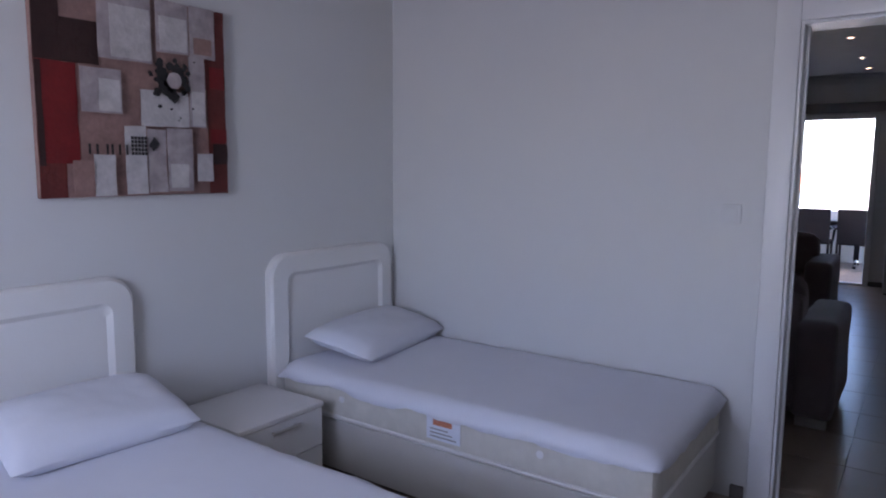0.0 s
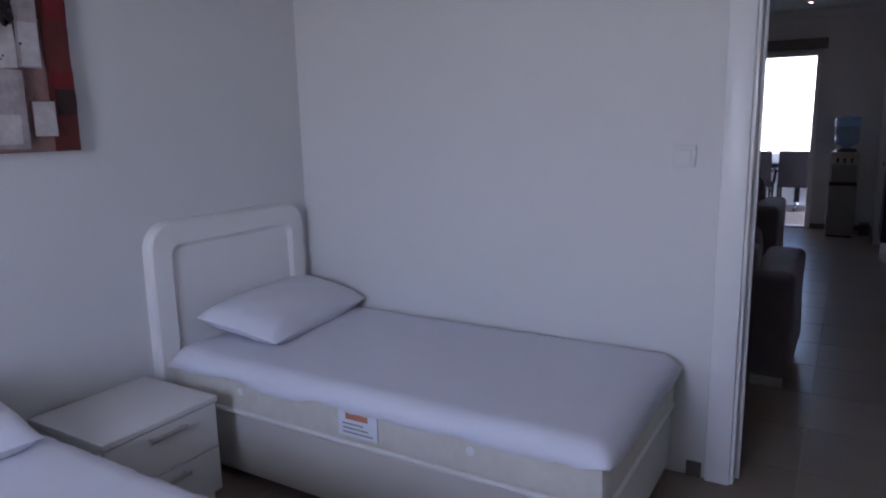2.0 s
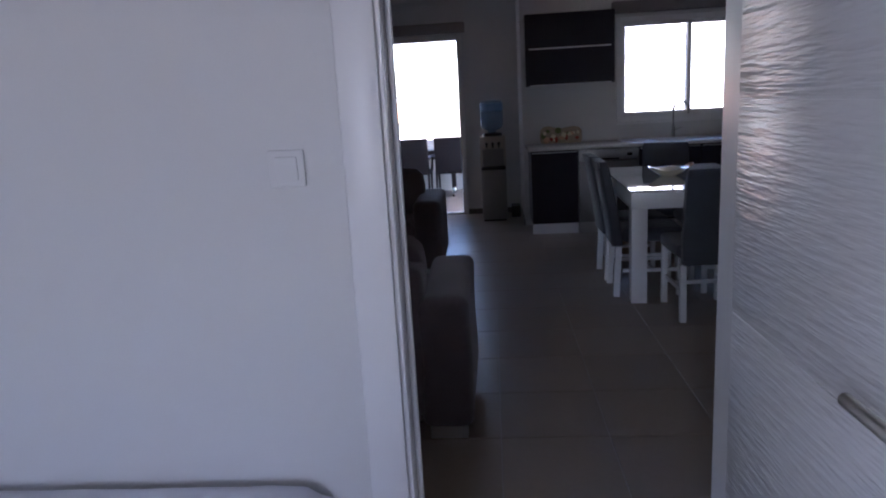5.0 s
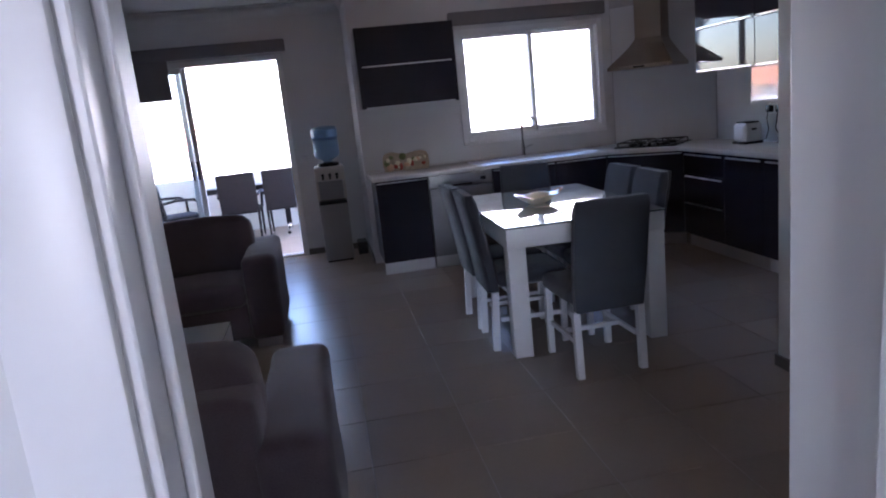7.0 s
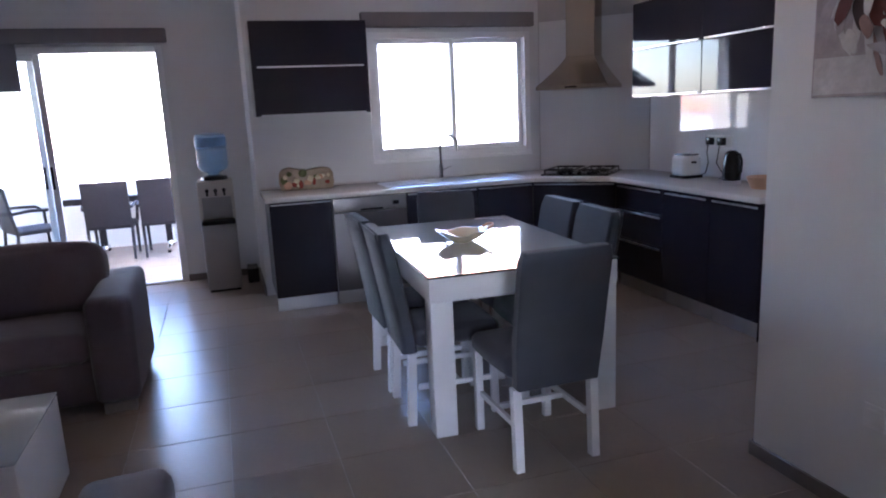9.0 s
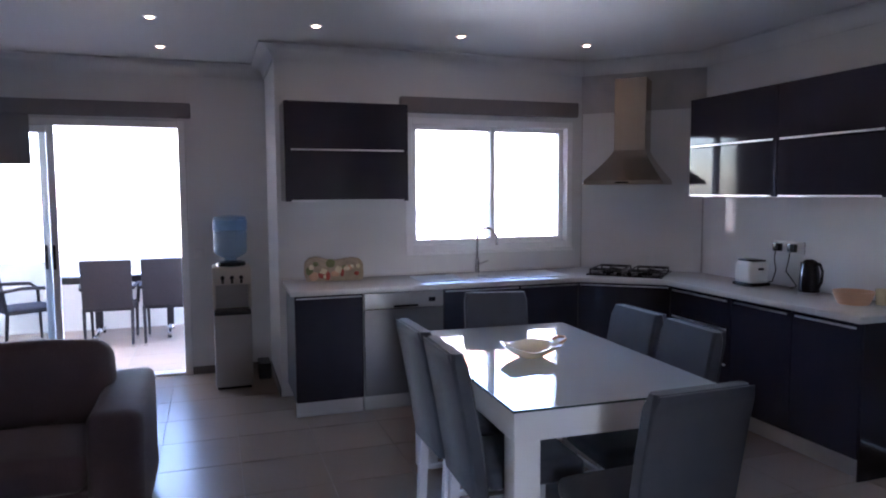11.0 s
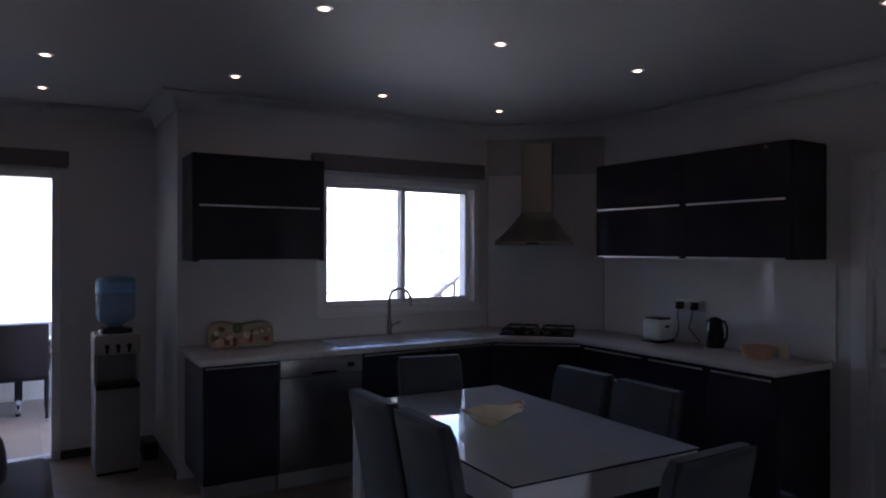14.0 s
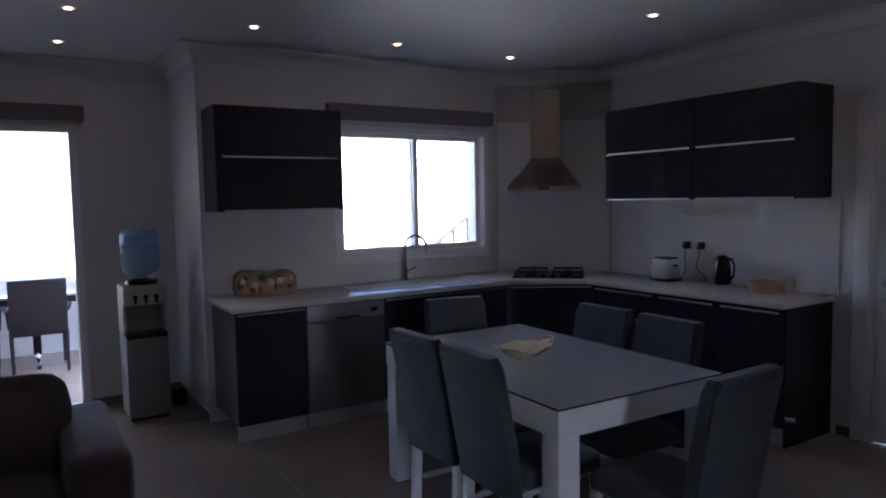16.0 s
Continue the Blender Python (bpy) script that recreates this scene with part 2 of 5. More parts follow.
def lathe(profile, seg=28, bm=None, m=None):
    """A turned body from (radius, height) pairs."""
    t = bmesh.new()
    rings = []
    for r, z in profile:
        rings.append([t.verts.new((r * math.cos(2 * math.pi * i / seg), r * math.sin(2 * math.pi * i / seg), z)) for i in range(seg)])
    for a, c in zip(rings, rings[1:]):
        for i in range(seg):
            t.faces.new((a[i], a[(i + 1) % seg], c[(i + 1) % seg], c[i]))
    for ring, flip in ((rings[0], True), (rings[-1], False)):
        if profile[0 if flip else -1][0] > 1e-4:
            t.faces.new(ring[::-1] if flip else ring)
    bmesh.ops.remove_doubles(t, verts=t.verts, dist=1e-5)
    return merge(bm if bm is not None else bmesh.new(), t, m)


def pipe(points, r, seg=14, bm=None):
    """A round bar along a bent line."""
    t = bmesh.new()
    pts = [Vector(p) for p in points]
    rings = []
    for i, p in enumerate(pts):
        d = (pts[min(i + 1, len(pts) - 1)] - pts[max(i - 1, 0)]).normalized()
        q = d.to_track_quat('Z', 'Y').to_matrix()
        rings.append([t.verts.new(p + q @ Vector((r * math.cos(2 * math.pi * k / seg), r * math.sin(2 * math.pi * k / seg), 0))) for k in range(seg)])
    for a, c in zip(rings, rings[1:]):
        best = min(range(seg), key=lambda o: sum((a[k].co - c[(k + o) % seg].co).length for k in range(seg)))
        for k in range(seg):
            t.faces.new((a[k], a[(k + 1) % seg], c[(k + 1 + best) % seg], c[(k + best) % seg]))
    t.faces.new(rings[0][::-1])
    t.faces.new(rings[-1])
    bmesh.ops.recalc_face_normals(t, faces=t.faces)
    return merge(bm if bm is not None else bmesh.new(), t)


def prism(outline, z0, z1, b=0.0, bm=None, m=None):
    """An upright block over a plan outline."""
    t = bmesh.new()
    lo = [t.verts.new((x, y, z0)) for x, y in outline]
    hi = [t.verts.new((x, y, z1)) for x, y in outline]
    t.faces.new(lo[::-1])
    t.faces.new(hi)
    k = len(outline)
    for i in range(k):
        t.faces.new((lo[i], lo[(i + 1) % k], hi[(i + 1) % k], hi[i]))
    bmesh.ops.recalc_face_normals(t, faces=t.faces)
    for f in t.faces:
        f.material_index = 1
    if b > 0:
        bmesh.ops.bevel(t, geom=t.edges[:], offset=b, segments=2, affect='EDGES', profile=0.5, material=0)
    return merge(bm if bm is not None else bmesh.new(), t, m)


def cushion(lo, hi, r=0.06, puff=0.03, cuts=12, seed=1, bm=None, m=None, sag=0.012):
    """A soft, rounded block with swollen faces and a slightly uneven skin."""
    t = bmesh.new()
    bmesh.ops.create_cube(t, size=2)
    bmesh.ops.subdivide_edges(t, edges=t.edges[:], cuts=cuts + 4, use_grid_fill=True)
    s = Vector([(hi[i] - lo[i]) / 2 for i in range(3)])
    c = Vector([(hi[i] + lo[i]) / 2 for i in range(3)])
    for v in t.verts:
        u = Vector([math.copysign(abs(c_) ** 0.62, c_) for c_ in v.co])
        p = Vector((u.x * s.x, u.y * s.y, u.z * s.z))
        core = Vector([max(-(s[i] - r), min(s[i] - r, p[i])) for i in range(3)])
        d = p - core
        if d.length > 1e-6:
            p = core + d.normalized() * r
        for i in range(3):
            j, k = (i + 1) % 3, (i + 2) % 3
            if abs(u[i]) > 0.999:
                p[i] += math.copysign(puff * (1 - u[j] ** 2) * (1 - u[k] ** 2), u[i])
        n = noise.noise_vector((p + c) * 5 + Vector((seed * 7.3, 0, 0)))
        v.co = c + p + n * sag
    return merge(bm if bm is not None else bmesh.new(), t, m)


def smooth(me, angle=40):
    """Rounded faces shade smoothly, the flat faces of blocks (index 1) stay flat."""
    for p in me.polygons:
        p.use_smooth = p.material_index == 0
    me.set_sharp_from_angle(angle=radians(angle))


def part(name, bm, mat, parent=None, label="", soft=True):
    """Links a bmesh as one mesh object, under a thing or a part."""
    me = bpy.data.meshes.new(name)
    bm.to_mesh(me)
    bm.free()
    if soft and mat not in (M_GLOSS, M_TGLASS):
        smooth(me)
    for p in me.polygons:
        p.material_index = 0
    me.materials.append(mat)
    o = new(name, me)
    if parent is not None:
        o.parent = parent
    if label:
        o["label"] = label
    return o


def thing(name, label, category, at=(0, 0, 0), rz=0.0, group=""):
    o = new(name)
    o.empty_display_size = 0.1
    o.matrix_basis = pose(*at, 0, 0, rz)
    return tagged(o, label, category, group)


def structure(name, bm, mat, label, category):
    return tagged(part(name, bm, mat), label, category, kind="structure")


# ---- the shell: bedroom, living room with kitchen, balcony ----
H = 2.65
BX0, BX1, BY0 = -1.835, 1.27, -4.25
LX0, LX1 = -3.3, 4.17
WALL_Y0, WALL_Y1 = 0.0, 0.17
DX0, DX1, DZ = 0.318, 1.097, 2.06
KY = 6.02
BALY = 6.95


def wall_with_holes(x0, x1, y0, y1, z1, holes, along='x'):
    """A wall slab from x0..x1 (thickness y0..y1) with rectangular holes (a0, a1, z0, z1), as butted blocks."""
    bm = nb()
    edges = sorted({x0, x1, *[h[0] for h in holes], *[h[1] for h in holes]})
    for a, c in zip(edges, edges[1:]):
        spans = [(0.0, z1)]
        for h in holes:
            if h[0] <= a + 1e-6 and h[1] >= c - 1e-6:
                spans = [(0.0, h[2]), (h[3], z1)]
        for s0, s1 in spans:
            if s1 - s0 > 1e-4:
                if along == 'x':
                    box((a, y0, s0), (c, y1, s1), bm=bm)
                else:
                    box((y0, a, s0), (y1, c, s1), bm=bm)
    return bm


structure("wall_bedroom_west", box((BX0 - 0.2, BY0 - 0.2, 0), (BX0, 0, H)), M_WALL, "plain white painted bedroom wall behind the headboards", "wall")
structure("wall_bedroom_south", wall_with_holes(BX0, BX1, BY0 - 0.2, BY0, H, [(-0.85, 0.15, 0.9, 2.3)]), M_WALL, "plain white painted bedroom wall with a window", "wall")
structure("wall_bedroom_east", box((BX1, BY0 - 0.2, 0), (BX1 + 0.15, 0, H)), M_WALL, "plain white painted bedroom wall beside the door", "wall")
structure("wall_door", wall_with_holes(LX0, 4.6, WALL_Y0, WALL_Y1, H, [(DX0 - 0.03, DX1 + 0.03, 0.0, DZ + 0.03)]), M_WALL, "white painted wall between bedroom and living room", "wall")
structure("wall_living_west", box((LX0 - 0.2, 0, 0), (LX0, BALY + 0.2, H)), M_WALL, "white painted living room wall", "wall")
structure("wall_balcony", wall_with_holes(LX0, 0.88, BALY, BALY + 0.18, H, [(-1.57, 0.22, 0.0, 2.165)]), M_WALL, "white painted wall with the balcony door", "wall")
structure("wall_kitchen_return", box((0.88, KY + 0.32, 0), (1.08, BALY + 0.18, H)), M_WALL, "white painted return wall beside the water cooler", "wall")
structure("wall_kitchen", wall_with_holes(0.88, 3.46, KY, KY + 0.32, H, [(1.88, 3.37, 1.08, 2.15)]), M_WALL, "white painted kitchen wall with a sliding window", "wall")
structure("wall_kitchen_corner", prism([(3.46, KY), (LX1, 5.31), (LX1 + 0.2, 5.31), (LX1 + 0.2, KY + 0.32), (3.46, KY + 0.32)], 0, H), M_DARKWALL, "uneven darker grey diagonal wall above the hood panel", "wall")
structure("wall_kitchen_east", wall_with_holes(2.325, 5.31, LX1, LX1 + 0.2, H, [(2.42, 3.20, 0.0, 2.06)], 'y'), M_WALL, "white painted kitchen wall with a room door", "wall")
structure("wall_column", box((2.635, 1.335, 0), (LX1 + 0.2, 2.325, H), 0.004, 1), M_WALL, "white painted wall block with a painting", "wall")
structure("wall_passage_end", box((4.4, WALL_Y1, 0), (4.6, 1.335, H)), M_WALL, "white painted end wall of the passage", "wall")
# unseen slab, added to keep direct sun out of the bedroom window
structure("roof_sun_block", box((BX0 - 1.2, BY0 - 1.6, H + 0.2), (4.6, 0.0, H + 0.4)), M_STUCCO, "unseen white flat roof slab added to block the sun", "roof")
structure("ceiling_bedroom", box((BX0 - 0.2, BY0 - 0.2, H), (BX1 + 0.15, 0.0, H + 0.2)), M_CEIL, "flat white painted bedroom ceiling", "ceiling")
structure("ceiling", box((LX0 - 0.2, 0.0, H), (4.6, BALY + 0.18, H + 0.2)), M_CEIL, "flat white painted ceiling with downlights", "ceiling")


def cornice(path, name):
    """A coved ceiling moulding along a line, to the room's left-hand side of that line."""
    bm = nb()
    prof = [(0, -0.11), (0.012, -0.11), (0.012, -0.095), (0.03, -0.055), (0.06, -0.025), (0.095, -0.012), (0.11, -0.012), (0.11, 0), (0, 0)]
    pts = [Vector((*p, 0)) for p in path]
    rows = []
    for i, p in enumerate(pts):
        a = (pts[i] - pts[i - 1]).normalized() if i else (pts[1] - pts[0]).normalized()
        c = (pts[i + 1] - pts[i]).normalized() if i < len(pts) - 1 else a
        na, nc = Vector((-a.y, a.x, 0)), Vector((-c.y, c.x, 0))
        nn = (na + nc).normalized()
        nn = nn / max(0.3, nn.dot(na))
        rows.append([bm.verts.new(p + nn * u + Vector((0, 0, H - 0.001 + w))) for u, w in prof])
    for r, q in zip(rows, rows[1:]):
        for k in range(len(prof) - 1):
            bm.faces.new((r[k], q[k], q[k + 1], r[k + 1]))
    bmesh.ops.recalc_face_normals(bm, faces=bm.faces)
    return structure(name, bm, M_CEIL, "white coved plaster ceiling moulding", "cornice")


cornice([(2.633, WALL_Y1 + 0.002 + 1.17), (2.633, 2.327), (LX1 - 0.002, 2.327), (LX1 - 0.002, 5.31), (3.46, KY - 0.002), (0.878, KY - 0.002), (0.878, BALY - 0.002), (LX0 + 0.002, BALY - 0.002), (LX0 + 0.002, WALL_Y1 + 0.002), (4.39, WALL_Y1 + 0.002)], "cornice_trim")


def skirting(name, lo, hi):
    return structure(name, box(lo, hi, 0.003, 1), M_SKIRT, "dark grey-brown tile skirting along the wall", "skirting")


S = 0.065
skirting("baseboard_1", (2.623, 1.323, 0), (2.635, 2.337, S))
skirting("baseboard_2", (2.637, 1.323, 0), (4.4, 1.335, S))
skirting("baseboard_3", (2.637, 2.325, 0), (LX1 - 0.002, 2.337, S))
skirting("baseboard_4", (0.22, BALY - 0.012, 0), (0.866, BALY, S))
skirting("baseboard_5", (0.868, KY, 0), (0.88, BALY - 0.012, S))
skirting("baseboard_6", (0.14, -0.012, 0), (DX0 - 0.12, 0, S))
skirting("baseboard_7", (LX0, WALL_Y1, 0), (DX0 - 0.12, WALL_Y1 + 0.012, S))
skirting("baseboard_8", (DX1 + 0.12, WALL_Y1, 0), (4.4, WALL_Y1 + 0.012, S))
skirting("baseboard_9", (LX0, BALY - 0.012, 0), (-1.58, BALY, S))
skirting("baseboard_10", (LX1 - 0.012, 3.28, 0), (LX1, 3.37, S))

# ---- outdoors ----
structure("ground", box((-300, -300, -3.4), (300, 300, -3.2)), M_GROUND, "dry pale ground below the house", "ground")
bm = box((-2.6, BALY + 0.18, -0.25), (3.2, 9.62, -0.022))
structure("balcony_floor", bm, M_GROUT, "balcony slab under terracotta tiles", "floor")
structure("balcony_parapet_wall", box((-2.6, 9.5, -0.02), (3.2, 9.62, 0.80), 0.006, 1), M_STUCCO, "low white rendered balcony parapet", "wall")
structure("balcony_side_wall_west", box((-2.75, BALY + 0.18, -0.25), (-2.6, 9.62, 2.9)), M_STUCCO, "white rendered balcony side wall", "wall")
structure("balcony_ceiling", box((-2.75, BALY + 0.18, 2.75), (1.35, 9.75, 2.95)), M_STUCCO, "white rendered balcony ceiling", "ceiling")


def arch_front():
    """Wall above the balcony opening with a shallow arch on posts."""
    bm = nb()
    box((-2.6, 9.5, 0.80), (-2.3, 9.62, 2.75), bm=bm)
    box((1.10, 9.5, 0.80), (1.35, 9.62, 2.75), bm=bm)
    x0, x1, n = -2.3, 1.10, 20
    t = bmesh.new()
    for y in (9.5, 9.62):
        for i in range(n):
            xa, xb = x0 + (x1 - x0) * i / n, x0 + (x1 - x0) * (i + 1) / n
            za, zb = [2.15 + 0.42 * math.sqrt(max(0, 1 - ((x - (x0 + x1) / 2) / ((x1 - x0) / 2)) ** 2)) for x in (xa, xb)]
            t.faces.new([t.verts.new(p) for p in ((xa, y, za), (xb, y, zb), (xb, y, 2.75), (xa, y, 2.75))])
    for i in range(n):
        xa, xb = x0 + (x1 - x0) * i / n, x0 + (x1 - x0) * (i + 1) / n
        za, zb = [2.15 + 0.42 * math.sqrt(max(0, 1 - ((x - (x0 + x1) / 2) / ((x1 - x0) / 2)) ** 2)) for x in (xa, xb)]
        t.faces.new([t.verts.new(p) for p in ((xa, 9.5, za), (xa, 9.62, za), (xb, 9.62, zb), (xb, 9.5, zb))])
    bmesh.ops.remove_doubles(t, verts=t.verts, dist=1e-5)
    bmesh.ops.recalc_face_normals(t, faces=t.faces)
    return merge(bm, t)


structure("balcony_arch_wall", arch_front(), M_STUCCO, "white rendered arch over the balcony opening", "wall")


def house(at, rz, w, d, h, label, wins):
    o = thing("house", label, "house", at, rz, "white houses across the street")
    part("wall", box((-w / 2, 0, 0), (w / 2, d, h)), M_STUCCO, o)
    t = nb()
    vs = [t.verts.new(p) for p in ((-w / 2 - .4, -.4, h), (w / 2 + .4, -.4, h), (w / 2 + .4, d + .4, h), (-w / 2 - .4, d + .4, h), (-w / 2 + 1.5, d / 2, h + 1.3), (w / 2 - 1.5, d / 2, h + 1.3))]
    for f in ((0, 1, 5, 4), (1, 2, 5), (2, 3, 4, 5), (3, 0, 4), (3, 2, 1, 0)):
        t.faces.new([vs[i] for i in f])
    part("roof", t, M_ROOF, o, "terracotta tiled hip roof", soft=False)
    for x, z, ww, hh in wins:
        f = part("window", box((x - ww / 2 - .08, -0.05, z - .08), (x + ww / 2 + .08, 0.02, z + hh + .08), 0.01, 1), M_PVC, o)
        part("pane", box((x - ww / 2, -0.07, z), (x + ww / 2, -0.045, z + hh)), M_SHUT, f)
    return o


house((7.2, 14.0, -3.2), 0, 7.0, 7.0, 6.6, "white rendered house with a hip roof", [(-0.75, 3.9, 0.35, 1.9), (0.55, 3.9, 0.35, 1.9), (2.2, 4.0, 0.7, 1.6)])
house((-9, 34.0, -3.2), 12, 12.0, 8.0, 3.6, "white rendered bungalow with a terracotta roof", [(-3, 1.0, 1.2, 1.2), (0, 1.0, 1.2, 1.2), (3, 1.0, 1.2, 1.2)])
house((8, 44.0, -3.2), -8, 13.0, 8.0, 4.2, "white rendered bungalow with a terracotta roof", [(-3, 1.0, 1.2, 1.2), (0, 1.0, 1.2, 1.2), (3, 1.0, 1.2, 1.2)])
house((-24, 48.0, -3.2), 20, 12.0, 8.0, 3.8, "white rendered bungalow with a terracotta roof", [(-3, 1.0, 1.2, 1.2), (0, 1.0, 1.2, 1.2)])

# outside stair with a wrought iron railing, beyond the kitchen window
st = thing("outdoor_staircase", "white outdoor stair with a curled black iron railing", "staircase", (0, 0, 0))
for k in range(12):
    part("step", box((4.25 + 0.28 * k, 10.6, -3.2), (4.53 + 0.28 * k, 11.7, -0.95 + 0.18 * k)), M_STUCCO, st)
for k in range(12):
    x, z = 4.37 + 0.28 * k, -0.95 + 0.18 * k
    part("baluster", tube((x, 10.66, z), (x, 10.66, z + 0.92), 0.028, seg=8), M_IRONRAIL, st)
    if k % 2 == 0:
        c = [(x + 0.14 + 0.10 * math.cos(a), 10.66, z + 0.56 + 0.10 * math.sin(a)) for a in [i * math.pi / 8 for i in range(17)]]
        part("scroll", pipe(c, 0.024, 6), M_IRONRAIL, st)
part("handrail", pipe([(4.25, 10.66, -0.10), (7.55, 10.66, 2.02)], 0.035, 8), M_IRONRAIL, st)

# ---- doors and windows ----
def frame_bars(x0, x1, z0, z1, y0, y1, w, b=0.004):
    bm = nb()
    box((x0, y0, z0), (x0 + w, y1, z1), b, 1, bm)
    box((x1 - w, y0, z0), (x1, y1, z1), b, 1, bm)
    box((x0 + w, y0, z0), (x1 - w, y1, z0 + w), b, 1, bm)
    box((x0 + w, y0, z1 - w), (x1 - w, y1, z1), b, 1, bm)
    return bm


def lever_set(parent, x, y, z, side, along):
    """Lever handle with a round rose and a keyhole rose on a door face at x; side: -1 or 1 outward; along: way the lever points in y."""
    h = part("door_handle", lathe([(0.0, 0), (0.026, 0), (0.027, 0.006), (0.024, 0.010), (0.0, 0.010)], 24, m=pose(x, y, z, 0, 90 * side, 0)), M_STEEL, parent, "brushed steel lever handle")
    part("lever", pipe([(x + side * 0.008, y, z), (x + side * 0.052, y, z), (x + side * 0.058, y + along * 0.006, z), (x + side * 0.060, y + along * 0.014, z), (x + side * 0.060, y + along * 0.125, z)], 0.010, 16), M_STEEL, h)
    part("keyhole_rose", lathe([(0.0, 0), (0.026, 0), (0.027, 0.006), (0.022, 0.010), (0.0, 0.010)], 24, m=pose(x, y, z - 0.095, 0, 90 * side, 0)), M_STEEL, parent, "brushed steel keyhole rose")


# frame and lining of the bedroom door
bm = nb()
for s0, s1 in ((DX0 - 0.03, DX0), (DX1, DX1 + 0.03)):
    box((s0, WALL_Y0 - 0.004, 0), (s1, WALL_Y1 + 0.004, DZ + 0.03), 0.003, 1, bm)
box((DX0, WALL_Y0 - 0.004, DZ), (DX1, WALL_Y1 + 0.004, DZ + 0.03), 0.003, 1, bm)
lining = structure("door_frame_1", bm, M_TRIM, "white painted door lining and casing", "door frame")
for y0, y1 in ((-0.022, -0.004), (WALL_Y1 + 0.004, WALL_Y1 + 0.022)):
    part("casing", box((DX0 - 0.105, y0, 0), (DX0 - 0.012, y1, DZ + 0.11), 0.005, 2), M_TRIM, lining)
    part("casing", box((DX1 + 0.012, y0, 0), (DX1 + (0.105 if y0 < 0 else 0.125), y1, DZ + 0.11), 0.005, 2), M_TRIM, lining)
    part("casing", box((DX0 - 0.012, y0, DZ + 0.012), (DX1 + 0.012, y1, DZ + 0.11), 0.005, 2), M_TRIM, lining)
part("door_stop", box((DX0, 0.055, 0), (DX0 + 0.014, 0.075, DZ), 0.003, 1), M_TRIM, lining)

# the open leaf, built closed along -y from its hinge, then turned
door = tagged(thing("door_1", "white embossed door standing open into the bedroom", "door", (DX1 - 0.005, -0.03, 0.008), 1.0), kind="structure")
LW = 0.80
leaf = part("leaf", box((-0.042, -LW, 0), (0, 0, DZ - 0.012), 0.003, 1), M_TRIM, door)
zs = [0.03, 0.48, 0.93, 1.38, 1.83, DZ - 0.03]
for za, zb in zip(zs, zs[1:]):
    part("panel", prism([(-0.046, -0.66), (-0.0415, -0.66), (-0.0415, -0.05), (-0.046, -0.05)], za + 0.0025, zb - 0.0025, 0.0015), M_DOORSKIN, leaf, "embossed panel with wavy grain")
lever_set(door, -0.042, -LW + 0.055, 0.99, -1, 1)
lever_set(door, 0.0, -LW + 0.055, 0.99, 1, 1)
part("latch_plate", box((-0.032, -LW - 0.002, 0.86), (-0.010, -LW + 0.001, 1.08), 0.0009, 1), M_STEEL, door, "steel latch plate")
for z in (0.25, 1.05, 1.85):
    part("hinge", tube((0.004, 0.008, z), (0.004, 0.008, z + 0.09), 0.008), M_STEEL, door)

# door of the far room in the kitchen
d2 = tagged(thing("door_2", "closed white painted room door beside the kitchen units", "door", (LX1, 0, 0)), kind="structure")
part("leaf", box((0.03, 2.45, 0.008), (0.07, 3.17, 2.03), 0.003, 1), M_TRIM, d2)
for a, c in ((2.42, 2.45), (3.17, 3.20)):
    part("jamb", box((-0.004, a, 0), (0.2, c, 2.06), 0.003, 1), M_TRIM, d2)
part("head", box((-0.004, 2.45, 2.03), (0.2, 3.17, 2.06), 0.003, 1), M_TRIM, d2)
for a, c, z0, z1 in ((2.335, 2.43, 0, 2.14), (3.19, 3.28, 0, 2.14), (2.43, 3.19, 2.05, 2.14)):
    part("casing", box((-0.020, a, z0), (-0.002, c, z1), 0.004, 2), M_TRIM, d2)
lever_set(d2, 0.03, 3.11, 1.0, -1, -1)

# bedroom window behind the walk
w = tagged(thing("window_2", "white framed bedroom window", "window", (0, BY0 - 0.1, 0)), kind="structure")
part("window_frame", frame_bars(-0.85, 0.15, 0.9, 2.3, -0.04, 0.04, 0.06), M_PVC, w)
o = part("pane", box((-0.79, -0.003, 0.96), (0.09, 0.003, 2.24)), M_GLASS, w)
o.visible_shadow = False

# kitchen window with two sliding sashes
w = tagged(thing("window_1", "white framed sliding kitchen window with two panes", "window", (0, KY, 0)), kind="structure")
part("window_frame", frame_bars(1.88, 3.37, 1.08, 2.15, -0.012, 0.12, 0.055), M_PVC, w)
part("window_sill", box((1.88, -0.03, 1.055), (3.37, 0.11, 1.08), 0.004, 1), M_PVC, w)
for a, c, y in ((1.935, 2.660, 0.02), (2.610, 3.315, 0.06)):
    sash = part("sash", frame_bars(a, c, 1.135, 2.098, y, y + 0.035, 0.042), M_PVC, w, "white sliding sash")
    o = part("pane", box((a + 0.042, y + 0.015, 1.177), (c - 0.042, y + 0.020, 2.056)), M_GLASS, sash)
    o.visible_shadow = False

